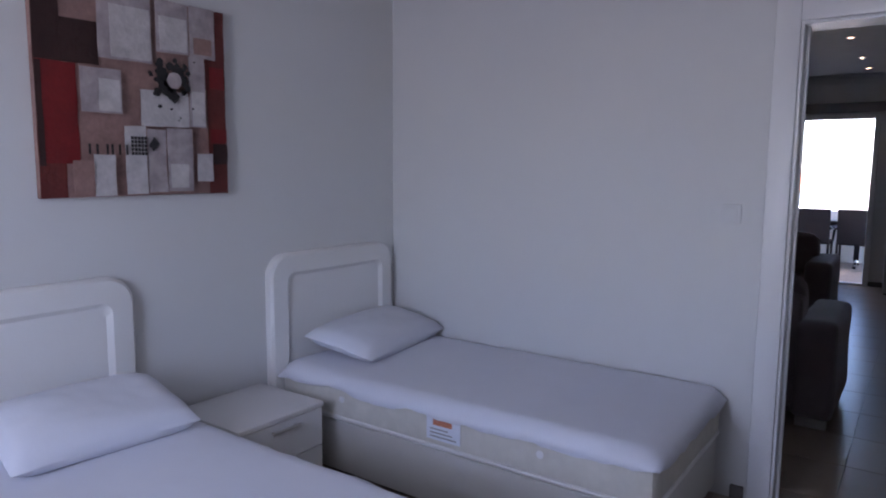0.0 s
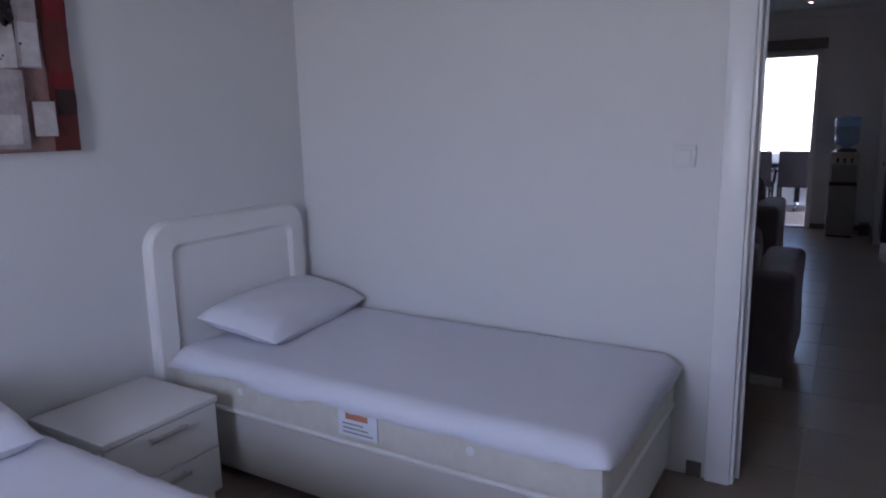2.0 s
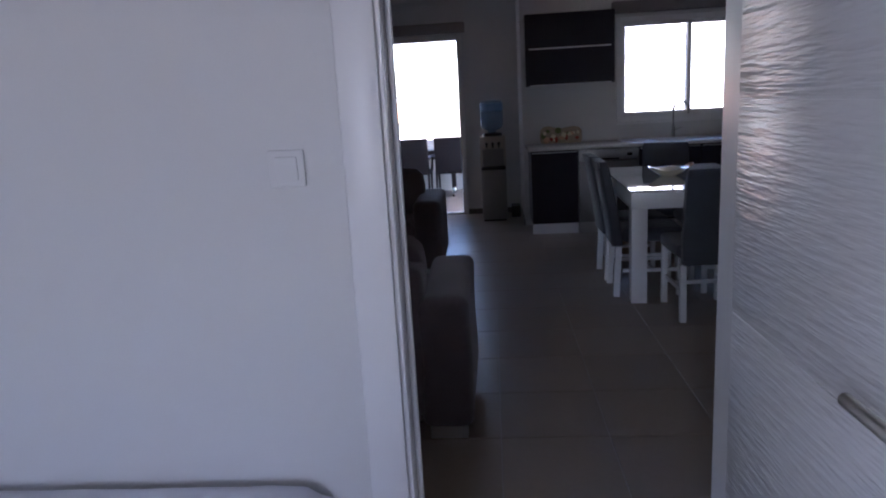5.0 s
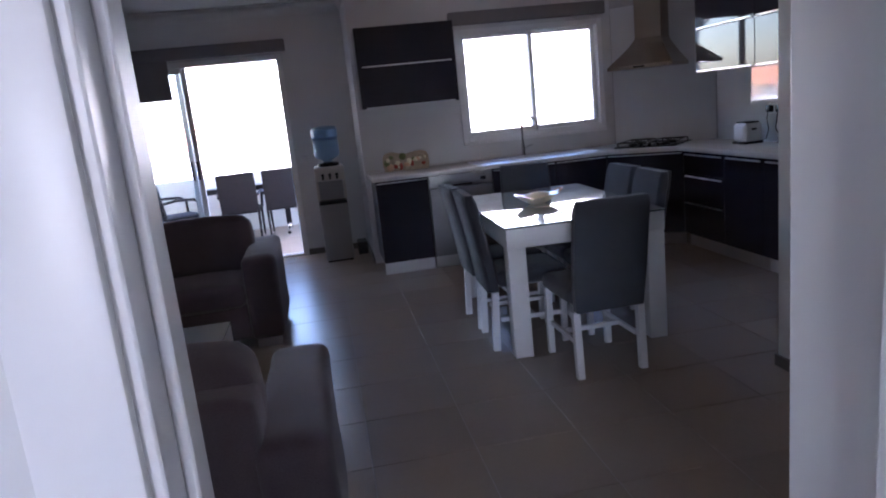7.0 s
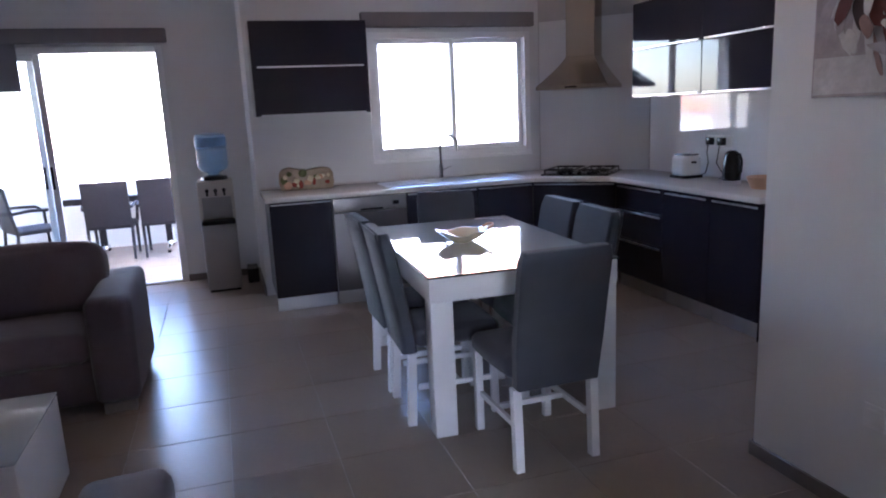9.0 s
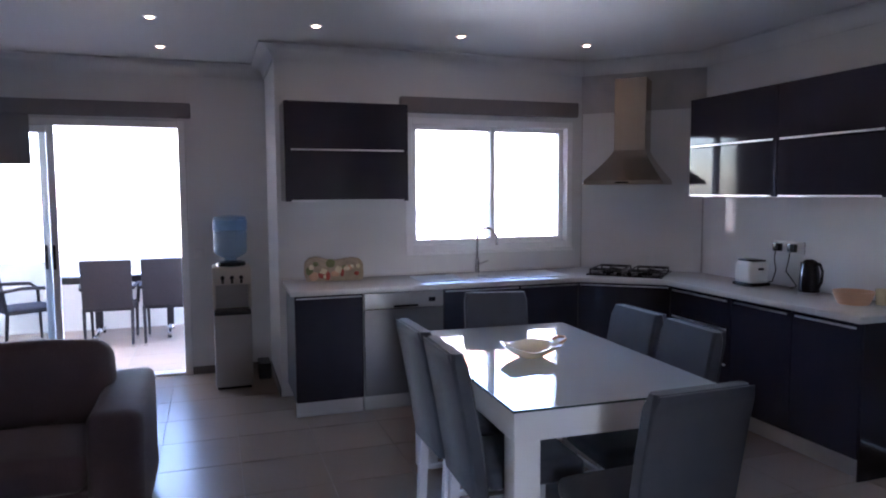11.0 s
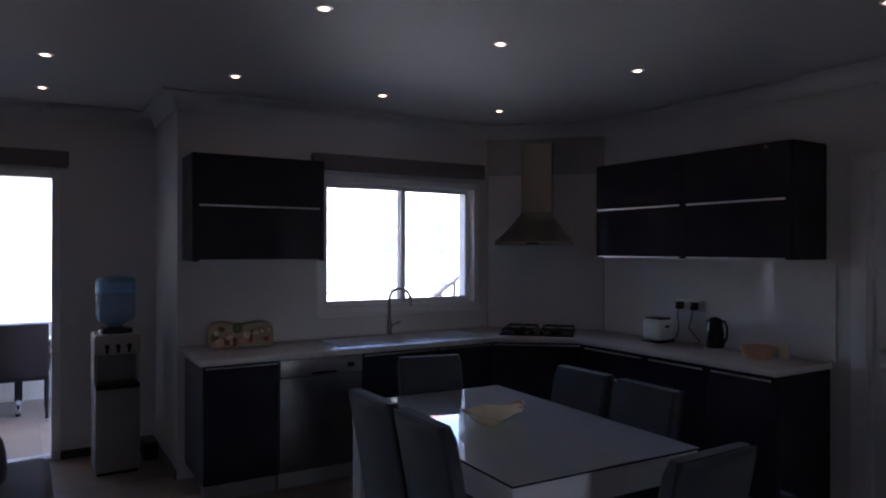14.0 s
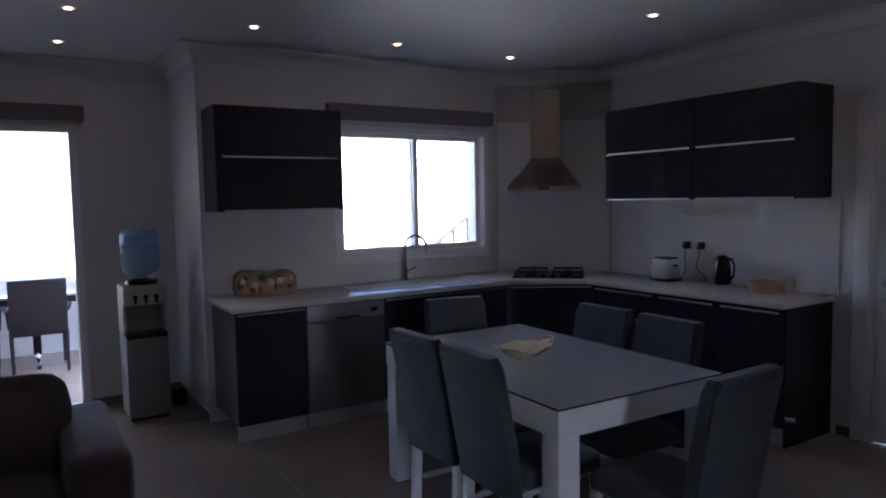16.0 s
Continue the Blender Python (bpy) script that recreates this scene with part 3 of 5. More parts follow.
# balcony sliding door
w = tagged(thing("door_3", "white framed sliding glass balcony door, half open", "door", (0, BALY, 0)), kind="structure")
bm = nb()
for a, c in ((-1.57, -1.51), (0.16, 0.22)):
    box((a, -0.012, 0), (c, 0.12, 2.165), 0.004, 1, bm)
box((-1.51, -0.012, 2.105), (0.16, 0.12, 2.165), 0.004, 1, bm)
box((-1.51, 0.0, 0), (0.16, 0.12, 0.022), 0.004, 1, bm)
part("door_frame", bm, M_PVC, w)
for a, c, y in ((-1.51, -0.83, 0.065), (-1.48, -0.765, 0.02)):
    sash = part("sash", frame_bars(a, c, 0.022, 2.105, y, y + 0.035, 0.055), M_PVC, w, "white sliding glass leaf")
    o = part("pane", box((a + 0.055, y + 0.015, 0.077), (c - 0.055, y + 0.020, 2.05)), M_GLASS, sash)
    o.visible_shadow = False
    part("handle", box((c - 0.045, y - 0.012, 0.95), (c - 0.025, y, 1.15), 0.004, 2), M_BLACK, sash)


def roller_blind(name, x0, x1, z, y, drop, label):
    o = thing(name, label, "blind", (0, y, z))
    part("cassette", box((x0, -0.075, -0.06), (x1, -0.002, 0.06), 0.012, 2), M_BLIND, o)
    for a, c, dz in drop:
        cl = part("cloth", box((a, -0.04, -dz), (c, -0.037, -0.03)), M_BLIND, o, "grey roller blind cloth")
        part("bottom_bar", box((a, -0.046, -dz - 0.022), (c, -0.031, -dz), 0.004, 1), M_BLIND, cl)
    return o


roller_blind("roller_blind", -1.67, 0.27, 2.245, BALY, [(-1.59, -0.92, 0.43)], "grey roller blind over the balcony door, partly lowered")
roller_blind("roller_blind", 1.83, 3.39, 2.245, KY, [], "grey roller blind rolled up above the kitchen window")

# switches
def wall_switch(m, label):
    o = thing("light_switch", label, "switch")
    o.matrix_basis = m
    part("plate", box((-0.042, -0.010, -0.042), (0.042, -0.001, 0.042), 0.004, 2), M_PLATE, o)
    part("rocker", box((-0.026, -0.014, -0.028), (0.026, -0.008, 0.028), 0.003, 2, m=pose(0, 0, 0, 5, 0, 0)), M_PLATE, o)


wall_switch(pose(0.080, 0, 1.285), "square white light switch on the bedroom wall")
wall_switch(pose(2.635, 1.745, 1.32, 0, 0, -90), "square white light switch on the wall below the painting")
wall_switch(pose(2.635, 1.78, 0.405, 0, 0, -90), "square white socket low on the wall")
wall_switch(pose(0.30, BALY, 1.05), "square white light switch beside the balcony door")


# ---- bedroom things ----
def headboard_mesh(w, z0, z1, t, inset):
    """A rounded-shoulder headboard, padded frame round a sunk panel. Lies along y, faces +x."""
    def outline(d, r):
        pts = [(-w / 2 + d, z0), (w / 2 - d, z0)]
        for sx, a0 in ((1, 0), (-1, 90)):
            cx, cz = sx * (w / 2 - d - r), z1 - d - r
            for k in range(7):
                a = radians(a0 + 90 * k / 6)
                pts.append((cx + r * math.cos(a), cz + r * math.sin(a)))
        return pts
    t_bm = nb()
    rings = []
    for d, r, x in ((0, 0.11, 0.0), (0, 0.11, t * 0.75), (0.012, 0.10, t), (inset - 0.02, 0.05, t + 0.006), (inset, 0.04, t - 0.012), (inset + 0.015, 0.035, t - 0.012)):
        rings.append([t_bm.verts.new((x, y, z)) for y, z in outline(d, r)])
    n = len(rings[0])
    for a, c in zip(rings, rings[1:]):
        for k in range(n):
            t_bm.faces.new((a[k], a[(k + 1) % n], c[(k + 1) % n], c[k]))
    t_bm.faces.new(rings[-1])
    t_bm.faces.new(rings[0][::-1])
    bmesh.ops.recalc_face_normals(t_bm, faces=t_bm.faces)
    return t_bm


def wavy_sheet(x0, x1, y0, y1, z, drop, seed):
    """A stretched sheet that covers the mattress and hangs a little over its edges, with soft ripples."""
    t = bmesh.new()
    nx, ny = 56, 30
    d = 0.028
    xs = [x0 - d] + [x0 + (x1 - x0) * i / (nx - 2) for i in range(nx - 1)] + [x1 + d]
    ys = [y0 - d] + [y0 + (y1 - y0) * i / (ny - 2) for i in range(ny - 1)] + [y1 + d]
    top = []
    for i, x in enumerate(xs):
        row = []
        for j, y in enumerate(ys):
            ex = max(0, x0 + 0.04 - x, x - x1 + 0.04) / 0.068
            ey = max(0, y0 + 0.04 - y, y - y1 + 0.04) / 0.068
            e = min(1, math.hypot(ex, ey))
            q = Vector((x * 2.2, y * 2.2, seed))
            zz = z - drop * e ** 2.2 + 0.006 * noise.noise(q) + 0.003 * noise.noise(q * 4) + 0.018 * e * noise.noise(q * 2.5) + 0.013 * e * noise.noise(q * 7)
            px = min(max(x, x0 - 0.022), x1 + 0.022)
            py = min(max(y, y0 - 0.022), y1 + 0.022)
            row.append(t.verts.new((px, py, zz)))
        top.append(row)
    for i in range(len(xs) - 1):
        for j in range(len(ys) - 1):
            t.faces.new((top[i][j], top[i + 1][j], top[i + 1][j + 1], top[i][j + 1]))
    return t


def pillow_mesh(lx, ly, h, seed):
    t = bmesh.new()
    n = 22
    grids = []
    for s in (1, -1):
        g = []
        for i in range(n + 1):
            row = []
            for j in range(n + 1):
                u, v = 2 * i / n - 1, 2 * j / n - 1
                f = max(0, 1 - abs(u) ** 2.8) ** 0.40 * max(0, 1 - abs(v) ** 3.4) ** 0.40
                pin = 1 - 0.05 * (1 - abs(u)) * abs(v) ** 4 - 0.0
                pinu = 1 - 0.06 * (1 - v * v) * abs(u) ** 6
                q = Vector((u * 1.3, v * 1.3, seed + s))
                z = s * h / 2 * f * (1 if s > 0 else 0.75) + 0.016 * noise.noise(q) * f + 0.007 * noise.noise(q * 3.7) * f + 0.004 * noise.noise(Vector((u * 3, v * 14, seed))) * f * abs(v)
                row.append(t.verts.new((u * lx / 2 * pinu, v * ly / 2 * pin, z)))
            g.append(row)
        grids.append(g)
    for g, s in zip(grids, (1, -1)):
        for i in range(n):
            for j in range(n):
                q = (g[i][j], g[i + 1][j], g[i + 1][j + 1], g[i][j + 1])
                t.faces.new(q if s > 0 else q[::-1])
    bmesh.ops.remove_doubles(t, verts=t.verts, dist=1e-4)
    return t


def bed(at, label, seed, tag):
    """A single divan: origin at the head end's far corner on the floor; runs to +x, width to -y."""
    L, W = 1.89, 0.92
    o = thing("bed", label, "bed", at, 0, "single beds")
    for x in (0.12, L - 0.12):
        for y in (-0.1, -W + 0.1):
            part("foot", tube((x, y, 0), (x, y, 0.05), 0.025), M_BLACK, o)
    part("base", box((0.02, -W + 0.01, 0.045), (L - 0.01, -0.01, 0.30), 0.018, 2), M_BEDBASE, o, "cream fabric bed base")
    mt = part("mattress", cushion((0.02, -W + 0.002, 0.30), (L, 0.0, 0.50), 0.035, 0.004, 9, seed, sag=0.003), M_TICK, o, "cream quilted mattress")
    for z in (0.317,):
        pts = [(0.05, -W, z), (L - 0.05, -W, z), (L - 0.012, -W + 0.012, z), (L, -W + 0.05, z), (L, -0.05, z), (L - 0.02, -0.012, z)]
        part("piping", pipe(pts, 0.010, 8), M_HEAD, mt)
    for x in (0.44, 1.46):
        part("eyelet", lathe([(0.006, 0), (0.014, 0.0), (0.016, 0.004), (0.006, 0.005)], 16, m=pose(x, -W - 0.004, 0.41, 90, 0, 0)), M_TRIM, mt, "pale metal vent eyelet")
    if tag:
        lb = part("care_label", box((0.93, -W - 0.009, 0.35), (1.10, -W - 0.006, 0.445)), M_PAPER, mt, "white mattress label with orange print")
        part("print", box((0.965, -W - 0.0115, 0.415), (1.06, -W - 0.0095, 0.441)), M_ORANGE, lb)
        for k in range(3):
            part("print", box((0.95, -W - 0.0115, 0.363 + 0.016 * k), (1.08 - 0.02 * k, -W - 0.0095, 0.368 + 0.016 * k)), M_COOLG, lb)
    hb = part("headboard", headboard_mesh(W - 0.01, 0.0, 1.045, 0.05, 0.115), M_HEAD, o, "white padded headboard with a sunk panel")
    hb.location = (-0.035, -W / 2 - 0.045, 0)
    sh = part("sheet", wavy_sheet(0.03, L - 0.004, -W + 0.008, -0.008, 0.513, 0.065, seed), M_SHEET, o, "white fitted sheet")
    sd = sh.modifiers.new("thickness", 'SOLIDIFY')
    sd.thickness, sd.offset = 0.005, 1.0
    return o


bed((-1.80, -0.02, 0), "single divan bed with a white sheet and a padded white headboard", 3.0, True)
bed((-1.80, -1.63, 0), "single divan bed with a white sheet beside the bedside table", 8.0, False)


def pillow(at, rz, tilt, seed, label, lx, ly, h):
    o = part("pillow", pillow_mesh(lx, ly, h, seed), M_PILLOW)
    o.matrix_basis = pose(*at, 0, tilt, rz)
    return tagged(o, label, "pillow", "bed pillows")


pillow((-1.59, -0.42, 0.590), 8, 10, 1.0, "plump white cotton pillow lying on a made bed", 0.41, 0.76, 0.17)
pillow((-1.56, -2.00, 0.592), -5, 10, 5.0, "creased white cotton pillow lying on a made bed", 0.42, 0.62, 0.18)

ns = thing("bedside_table", "white laminate bedside table with two drawers", "bedside table", (-1.80, -1.515, 0))
part("carcass", box((0, 0, 0.05), (0.405, 0.46, 0.408), 0.002, 1), M_LAM, ns)
part("top", box((-0.002, -0.004, 0.410), (0.430, 0.464, 0.432), 0.003, 2), M_LAM, ns)
part("plinth", box((0.01, 0.01, 0), (0.385, 0.45, 0.05)), M_LAM, ns)
for z0, z1 in ((0.055, 0.229), (0.233, 0.406)):
    dr = part("drawer", box((0.407, 0.004, z0), (0.425, 0.456, z1), 0.002, 1), M_LAM, ns)
    h = part("handle", box((0.442, 0.155, z1 - 0.037), (0.452, 0.308, z1 - 0.023), 0.002, 2), M_STEEL, dr, "brushed steel bar handle")
    for y in (0.17, 0.293):
        part("post", tube((0.424, y, z1 - 0.030), (0.444, y, z1 - 0.030), 0.004, seg=8), M_STEEL, dr)


def patch(parent, name, a0, z0, a1, z1, mat, depth, axis='y', skew=0.0):
    """A layer of paint on a canvas, a thin ragged slab lying at a depth over it."""
    t = bmesh.new()
    n = 14
    pts = []
    for k in range(n):
        pts.append((a0 + (a1 - a0) * k / n, z0 + skew * k / n))
    for k in range(n):
        pts.append((a1, z0 + skew + (z1 - z0) * k / n))
    for k in range(n):
        pts.append((a1 + (a0 - a1) * k / n, z1 + skew * (1 - k / n)))
    for k in range(n):
        pts.append((a0, z1 + (z0 - z1) * k / n))
    ragged = []
    for p, q in pts:
        v = noise.noise_vector(Vector((p * 14, q * 14, depth * 900)))
        ragged.append((p + 0.003 * v.x, q + 0.003 * v.y))
    lo = [t.verts.new((depth - 0.0016, p, q)) for p, q in ragged]
    hi = [t.verts.new((depth, p, q)) for p, q in ragged]
    t.faces.new(hi)
    for k in range(len(hi)):
        t.faces.new((lo[k], lo[(k + 1) % len(hi)], hi[(k + 1) % len(hi)], hi[k]))
    bmesh.ops.recalc_face_normals(t, faces=t.faces)
    return part(name, t, mat, parent, soft=False)


# abstract canvas over the beds: local y along the wall (0..0.82), z up (0..0.80)
cv = thing("painting", "abstract red, white and grey collage canvas on the wall", "painting", (BX0 + 0.002, -2.002, 1.357))
cv.scale = (1, 0.965, 0.975)
part("canvas", box((0, 0, 0), (0.030, 0.82, 0.80), 0.003, 1), P_TAN, cv)
layers = [
    (0.0, 0.0, 0.098, 0.80, P_RUST), (0.012, 0.13, 0.150, 0.505, P_RED), (0.0, 0.505, 0.098, 0.73, P_DARK), (0.095, 0.505, 0.238, 0.665, P_DARK), (0.0, 0.12, 0.022, 0.50, P_DARK),
    (0.725, 0.0, 0.82, 0.46, P_RUST), (0.700, 0.455, 0.82, 0.59, P_RUST), (0.765, 0.59, 0.82, 0.80, P_RUST), (0.735, 0.225, 0.82, 0.285, P_RED), (0.745, 0.13, 0.82, 0.22, P_DARK), (0.735, 0.46, 0.81, 0.555, P_RED),
    (0.235, 0.535, 0.46, 0.80, P_GREY), (0.285, 0.545, 0.455, 0.745, P_WHITE), (0.48, 0.59, 0.632, 0.80, P_GREY), (0.495, 0.60, 0.625, 0.735, P_WHITE), (0.635, 0.585, 0.763, 0.80, P_GREY), (0.655, 0.60, 0.745, 0.67, P_TAN),
    (0.155, 0.325, 0.318, 0.495, P_GREY), (0.225, 0.332, 0.312, 0.455, P_WHITE), (0.395, 0.285, 0.618, 0.43, P_WHITE), (0.622, 0.288, 0.702, 0.585, P_GREY), (0.632, 0.295, 0.698, 0.44, P_WHITE),
    (0.19, 0.005, 0.275, 0.165, P_WHITE), (0.318, 0.008, 0.41, 0.28, P_WHITE), (0.415, 0.012, 0.498, 0.272, P_GREY), (0.503, 0.015, 0.625, 0.28, P_GREY), (0.515, 0.03, 0.60, 0.13, P_WHITE), (0.645, 0.055, 0.725, 0.175, P_WHITE), (0.105, 0.02, 0.185, 0.14, P_TAN),
]
for k, (a0, z0, a1, z1, mt) in enumerate(layers):
    patch(cv, "paint_patch", a0, z0, a1, z1, mt, 0.0325 + 0.0012 * k)
top_d = 0.0325 + 0.0012 * len(layers) + 0.001
rnd = random.Random(5)
for k in range(46):
    a, rr = rnd.uniform(0, 6.283), abs(rnd.gauss(0, 0.075))
    s = max(0.005, 0.034 - rr * 0.22) * rnd.uniform(0.5, 1.3)
    cy, cz = 0.52 + rr * math.cos(a), 0.465 + rr * 1.2 * math.sin(a)
    pts = [(cy + s * rnd.uniform(0.6, 1.2) * math.cos(i * 0.7), cz + s * rnd.uniform(0.6, 1.2) * math.sin(i * 0.7)) for i in range(9)]
    t = bmesh.new()
    f = t.faces.new([t.verts.new((top_d + 0.0006 * (k % 5), p, q)) for p, q in pts])
    r = bmesh.ops.extrude_face_region(t, geom=[f])
    for v in [g for g in r["geom"] if isinstance(g, bmesh.types.BMVert)]:
        v.co.x -= 0.0012
    bmesh.ops.recalc_face_normals(t, faces=t.faces)
    part("ink_splash", t, P_BLACK, cv, soft=False)
part("disc", lathe([(0.0, 0.0), (0.030, 0.0), (0.034, 0.003), (0.026, 0.006), (0.0, 0.004)], 24, m=pose(top_d + 0.003, 0.54, 0.475, 0, 90, 0)), P_GREY, cv)
for i in range(5):
    for j in range(5):
        part("ink_square", box((top_d, 0.338 + 0.0145 * i, 0.165 + 0.0155 * j), (top_d + 0.0008, 0.349 + 0.0145 * i, 0.177 + 0.0155 * j)), P_BLACK, cv, soft=False)
for y in (0.165, 0.195, 0.235, 0.255, 0.285, 0.315):
    part("ink_bar", box((top_d, y, 0.165), (top_d + 0.0008, y + 0.009, 0.205)), P_BLACK, cv, soft=False)
part("ink_arrow", prism([(0.415, 0.205), (0.435, 0.18), (0.462, 0.212), (0.44, 0.24)], top_d, top_d + 0.0008, m=Matrix(((0, 0, 1, 0), (1, 0, 0, 0), (0, 1, 0, 0), (0, 0, 0, 1)))), P_BLACK, cv, soft=False)

# painting on the wall block: faces -x
ar = thing("painting", "red and white abstract flower canvas on the wall", "painting", (2.633, 2.105, 1.468), 180)
part("canvas", box((0, 0, 0), (0.028, 0.65, 0.65), 0.003, 1), P_GREY, ar)
patch(ar, "paint_patch", 0.01, 0.01, 0.64, 0.13, P_WHITE, 0.0295)
for k in range(90):
    rp = random.Random(100 + k)
    a = k * 2.39996
    rr = 0.02 + 0.26 * math.sqrt(k / 90)
    cy, cz = 0.33 + rr * math.cos(a), 0.37 + rr * 0.95 * math.sin(a)
    if not (0.05 < cy < 0.60 and 0.05 < cz < 0.60):
        continue
    turn, ln_, wd_ = a + rp.uniform(0.5, 1.6), rp.uniform(0.04, 0.085), rp.uniform(0.010, 0.026)
    pts = []
    for i in range(12):
        b_ = i * math.pi / 6
        q, h_ = ln_ * math.cos(b_) * rp.uniform(0.85, 1.1), wd_ * math.sin(b_) * rp.uniform(0.7, 1.3)
        pts.append((min(0.645, max(0.005, cy + q * math.cos(turn) - h_ * math.sin(turn))), min(0.645, max(0.005, cz + q * math.sin(turn) + h_ * math.cos(turn)))))
    t = bmesh.new()
    f = t.faces.new([t.verts.new((0.0315 + 0.00035 * ((k * 37) % 90), p, q)) for p, q in pts])
    ex = bmesh.ops.extrude_face_region(t, geom=[f])
    for v in [g for g in ex["geom"] if isinstance(g, bmesh.types.BMVert)]:
        v.co.x -= 0.0016
    bmesh.ops.recalc_face_normals(t, faces=t.faces)
    part("paint_stroke", t, (P_DARK, P_RUST, P_GREY, P_RUST, P_WHITE, P_DARK, P_TAN)[rp.randrange(7)] if rr > 0.06 else P_BLACK, ar, soft=False)


# ---- living room things ----
def sofa(at, rz, width, label, cushions):
    """A sofa facing local -y; origin on the floor at the middle of its front."""
    o = thing("sofa", label, "sofa", at, rz, "living room sofas")
    D, A = 0.84, 0.22
    hw = width / 2
    part("base", cushion((-hw + A - 0.02, 0.03, 0.06), (hw - A + 0.02, D - 0.04, 0.30), 0.03, 0.004, 6, 1, sag=0.004), M_SOFA, o)
    for s in (-1, 1):
        x0, x1 = (-hw, -hw + A) if s < 0 else (hw - A, hw)
        a = part("armrest", cushion((x0, 0.0, 0.055), (x1, D, 0.625), 0.045, 0.006, 9, 2 + s, sag=0.007), M_SOFA, o)
        for y in (0.03, D - 0.08):
            part("foot", box((x0 + 0.03, y, 0), (x1 - 0.03, y + 0.05, 0.058), 0.004, 1), M_ALU, a, "silver metal foot")
    part("back", cushion((-hw + A - 0.03, D - 0.24, 0.10), (hw - A + 0.03, D, 0.76), 0.05, 0.006, 9, 5, sag=0.006), M_SOFA, o)
    w = (width - 2 * A) / cushions
    for k in range(cushions):
        x = -hw + A + k * w
        part("seat_cushion", cushion((x + 0.004, -0.01, 0.29), (x + w - 0.004, D - 0.22, 0.455), 0.05, 0.02, 8, 11 + k, sag=0.008), M_SOFA, o)
        part("back_cushion", cushion((x - 0.008, D - 0.41, 0.44), (x + w + (0.03 if k else -0.004), D - 0.19, 0.835), 0.06, 0.026, 8, 21 + k, sag=0.008, m=Matrix.Translation((0, D - 0.3, 0.44)) @ pose(0, 0, 0, -10) @ Matrix.Translation((0, -(D - 0.3), -0.44))), M_SOFA, o)
    return o


sofa((-0.80, 3.89, 0), 0, 1.80, "plum brown fabric sofa with loose back cushions", 2)
sofa((-0.475, 1.955, 0), 180, 1.80, "plum brown fabric sofa seen from behind", 2)

ct = thing("coffee_table", "white block coffee table with a glass top", "coffee table", (-0.605, 2.985, 0))
part("body", box((-0.46, -0.325, 0.0), (0.46, 0.325, 0.367), 0.006, 2), M_WHITEWOOD, ct)
part("glass_top", box((-0.462, -0.327, 0.369), (0.462, 0.327, 0.379), 0.002, 1), M_TGLASS, ct, "grey-white glass top")

pl = thing("plate", "oval pale plate with brown bread rolls on the coffee table", "plate", (-0.73, 3.07, 0.379), 10)
part("plate", lathe([(0.0, 0.0), (0.09, 0.0), (0.15, 0.018), (0.155, 0.022), (0.15, 0.022), (0.09, 0.006), (0.0, 0.006)], 32), M_BOWL, pl)
for k, (x, y, r_) in enumerate(((-0.05, 0.02, 0.045), (0.04, 0.03, 0.04), (0.0, -0.045, 0.042), (0.07, -0.03, 0.03))):
    part("roll", cushion((x - r_, y - r_ * 0.8, 0.007), (x + r_, y + r_ * 0.8, 0.06), 0.024, 0.01, 5, k, sag=0.004), M_PEACH, pl, "brown bread roll")

# water cooler
wc = thing("water_cooler", "pale freestanding water cooler with a blue bottle", "water cooler", (0.548, 6.50, 0), 0)
part("body", box((-0.145, -0.15, 0.02), (0.145, 0.16, 0.62), 0.018, 2), M_COOLG, wc)
part("foot", box((-0.13, -0.13, 0), (0.13, 0.15, 0.02)), M_BLACK, wc)
bm = box((-0.148, 0.02, 0.62), (0.148, 0.16, 0.98), 0.015, 2)
box((-0.148, -0.155, 0.84), (0.148, 0.03, 0.98), 0.015, 2, bm)
box((-0.148, -0.10, 0.64), (-0.125, 0.03, 0.85), 0.004, 1, bm)
box((0.125, -0.10, 0.64), (0.148, 0.03, 0.85), 0.004, 1, bm)
part("head", bm, M_COOLW, wc, "cream plastic cooler head")
part("recess", box((-0.124, 0.005, 0.64), (0.124, 0.019, 0.84)), M_COOLG, wc)
part("drip_tray", box((-0.14, -0.165, 0.60), (0.14, 0.01, 0.635), 0.006, 2), M_BLACK, wc, "black drip tray")
for x in (-0.07, 0.0, 0.07):
    tp = part("tap", tube((x, -0.15, 0.90), (x, -0.185, 0.90), 0.016), M_BLACK, wc)
    part("spout", tube((x, -0.175, 0.905), (x, -0.18, 0.855), 0.010), M_BLACK, tp)
part("collar", lathe([(0.10, 0.975), (0.115, 0.98), (0.11, 1.01), (0.06, 1.02), (0.0, 1.02)], 24), M_BLACK, wc)
prof = [(0.0, 1.012), (0.045, 1.012), (0.05, 1.04), (0.115, 1.07), (0.13, 1.10), (0.13, 1.15), (0.122, 1.16), (0.13, 1.17), (0.13, 1.24), (0.122, 1.25), (0.13, 1.26), (0.13, 1.35), (0.118, 1.375), (0.06, 1.385), (0.0, 1.38)]
bt0 = part("bottle", lathe(prof, 32), M_BOTTLE, wc, "blue translucent water bottle")
part("label", lathe([(0.1305, 1.268), (0.1318, 1.268), (0.1318, 1.345), (0.1305, 1.345)], 32), M_BLUELAB, bt0, "blue printed paper band")
lamp_box = thing("dark_box", "small dark box on the floor behind the cooler", "box", (0.80, 6.70, 0))
part("body", box((-0.05, -0.12, 0), (0.05, 0.12, 0.13), 0.006, 1), M_BLACK, lamp_box)


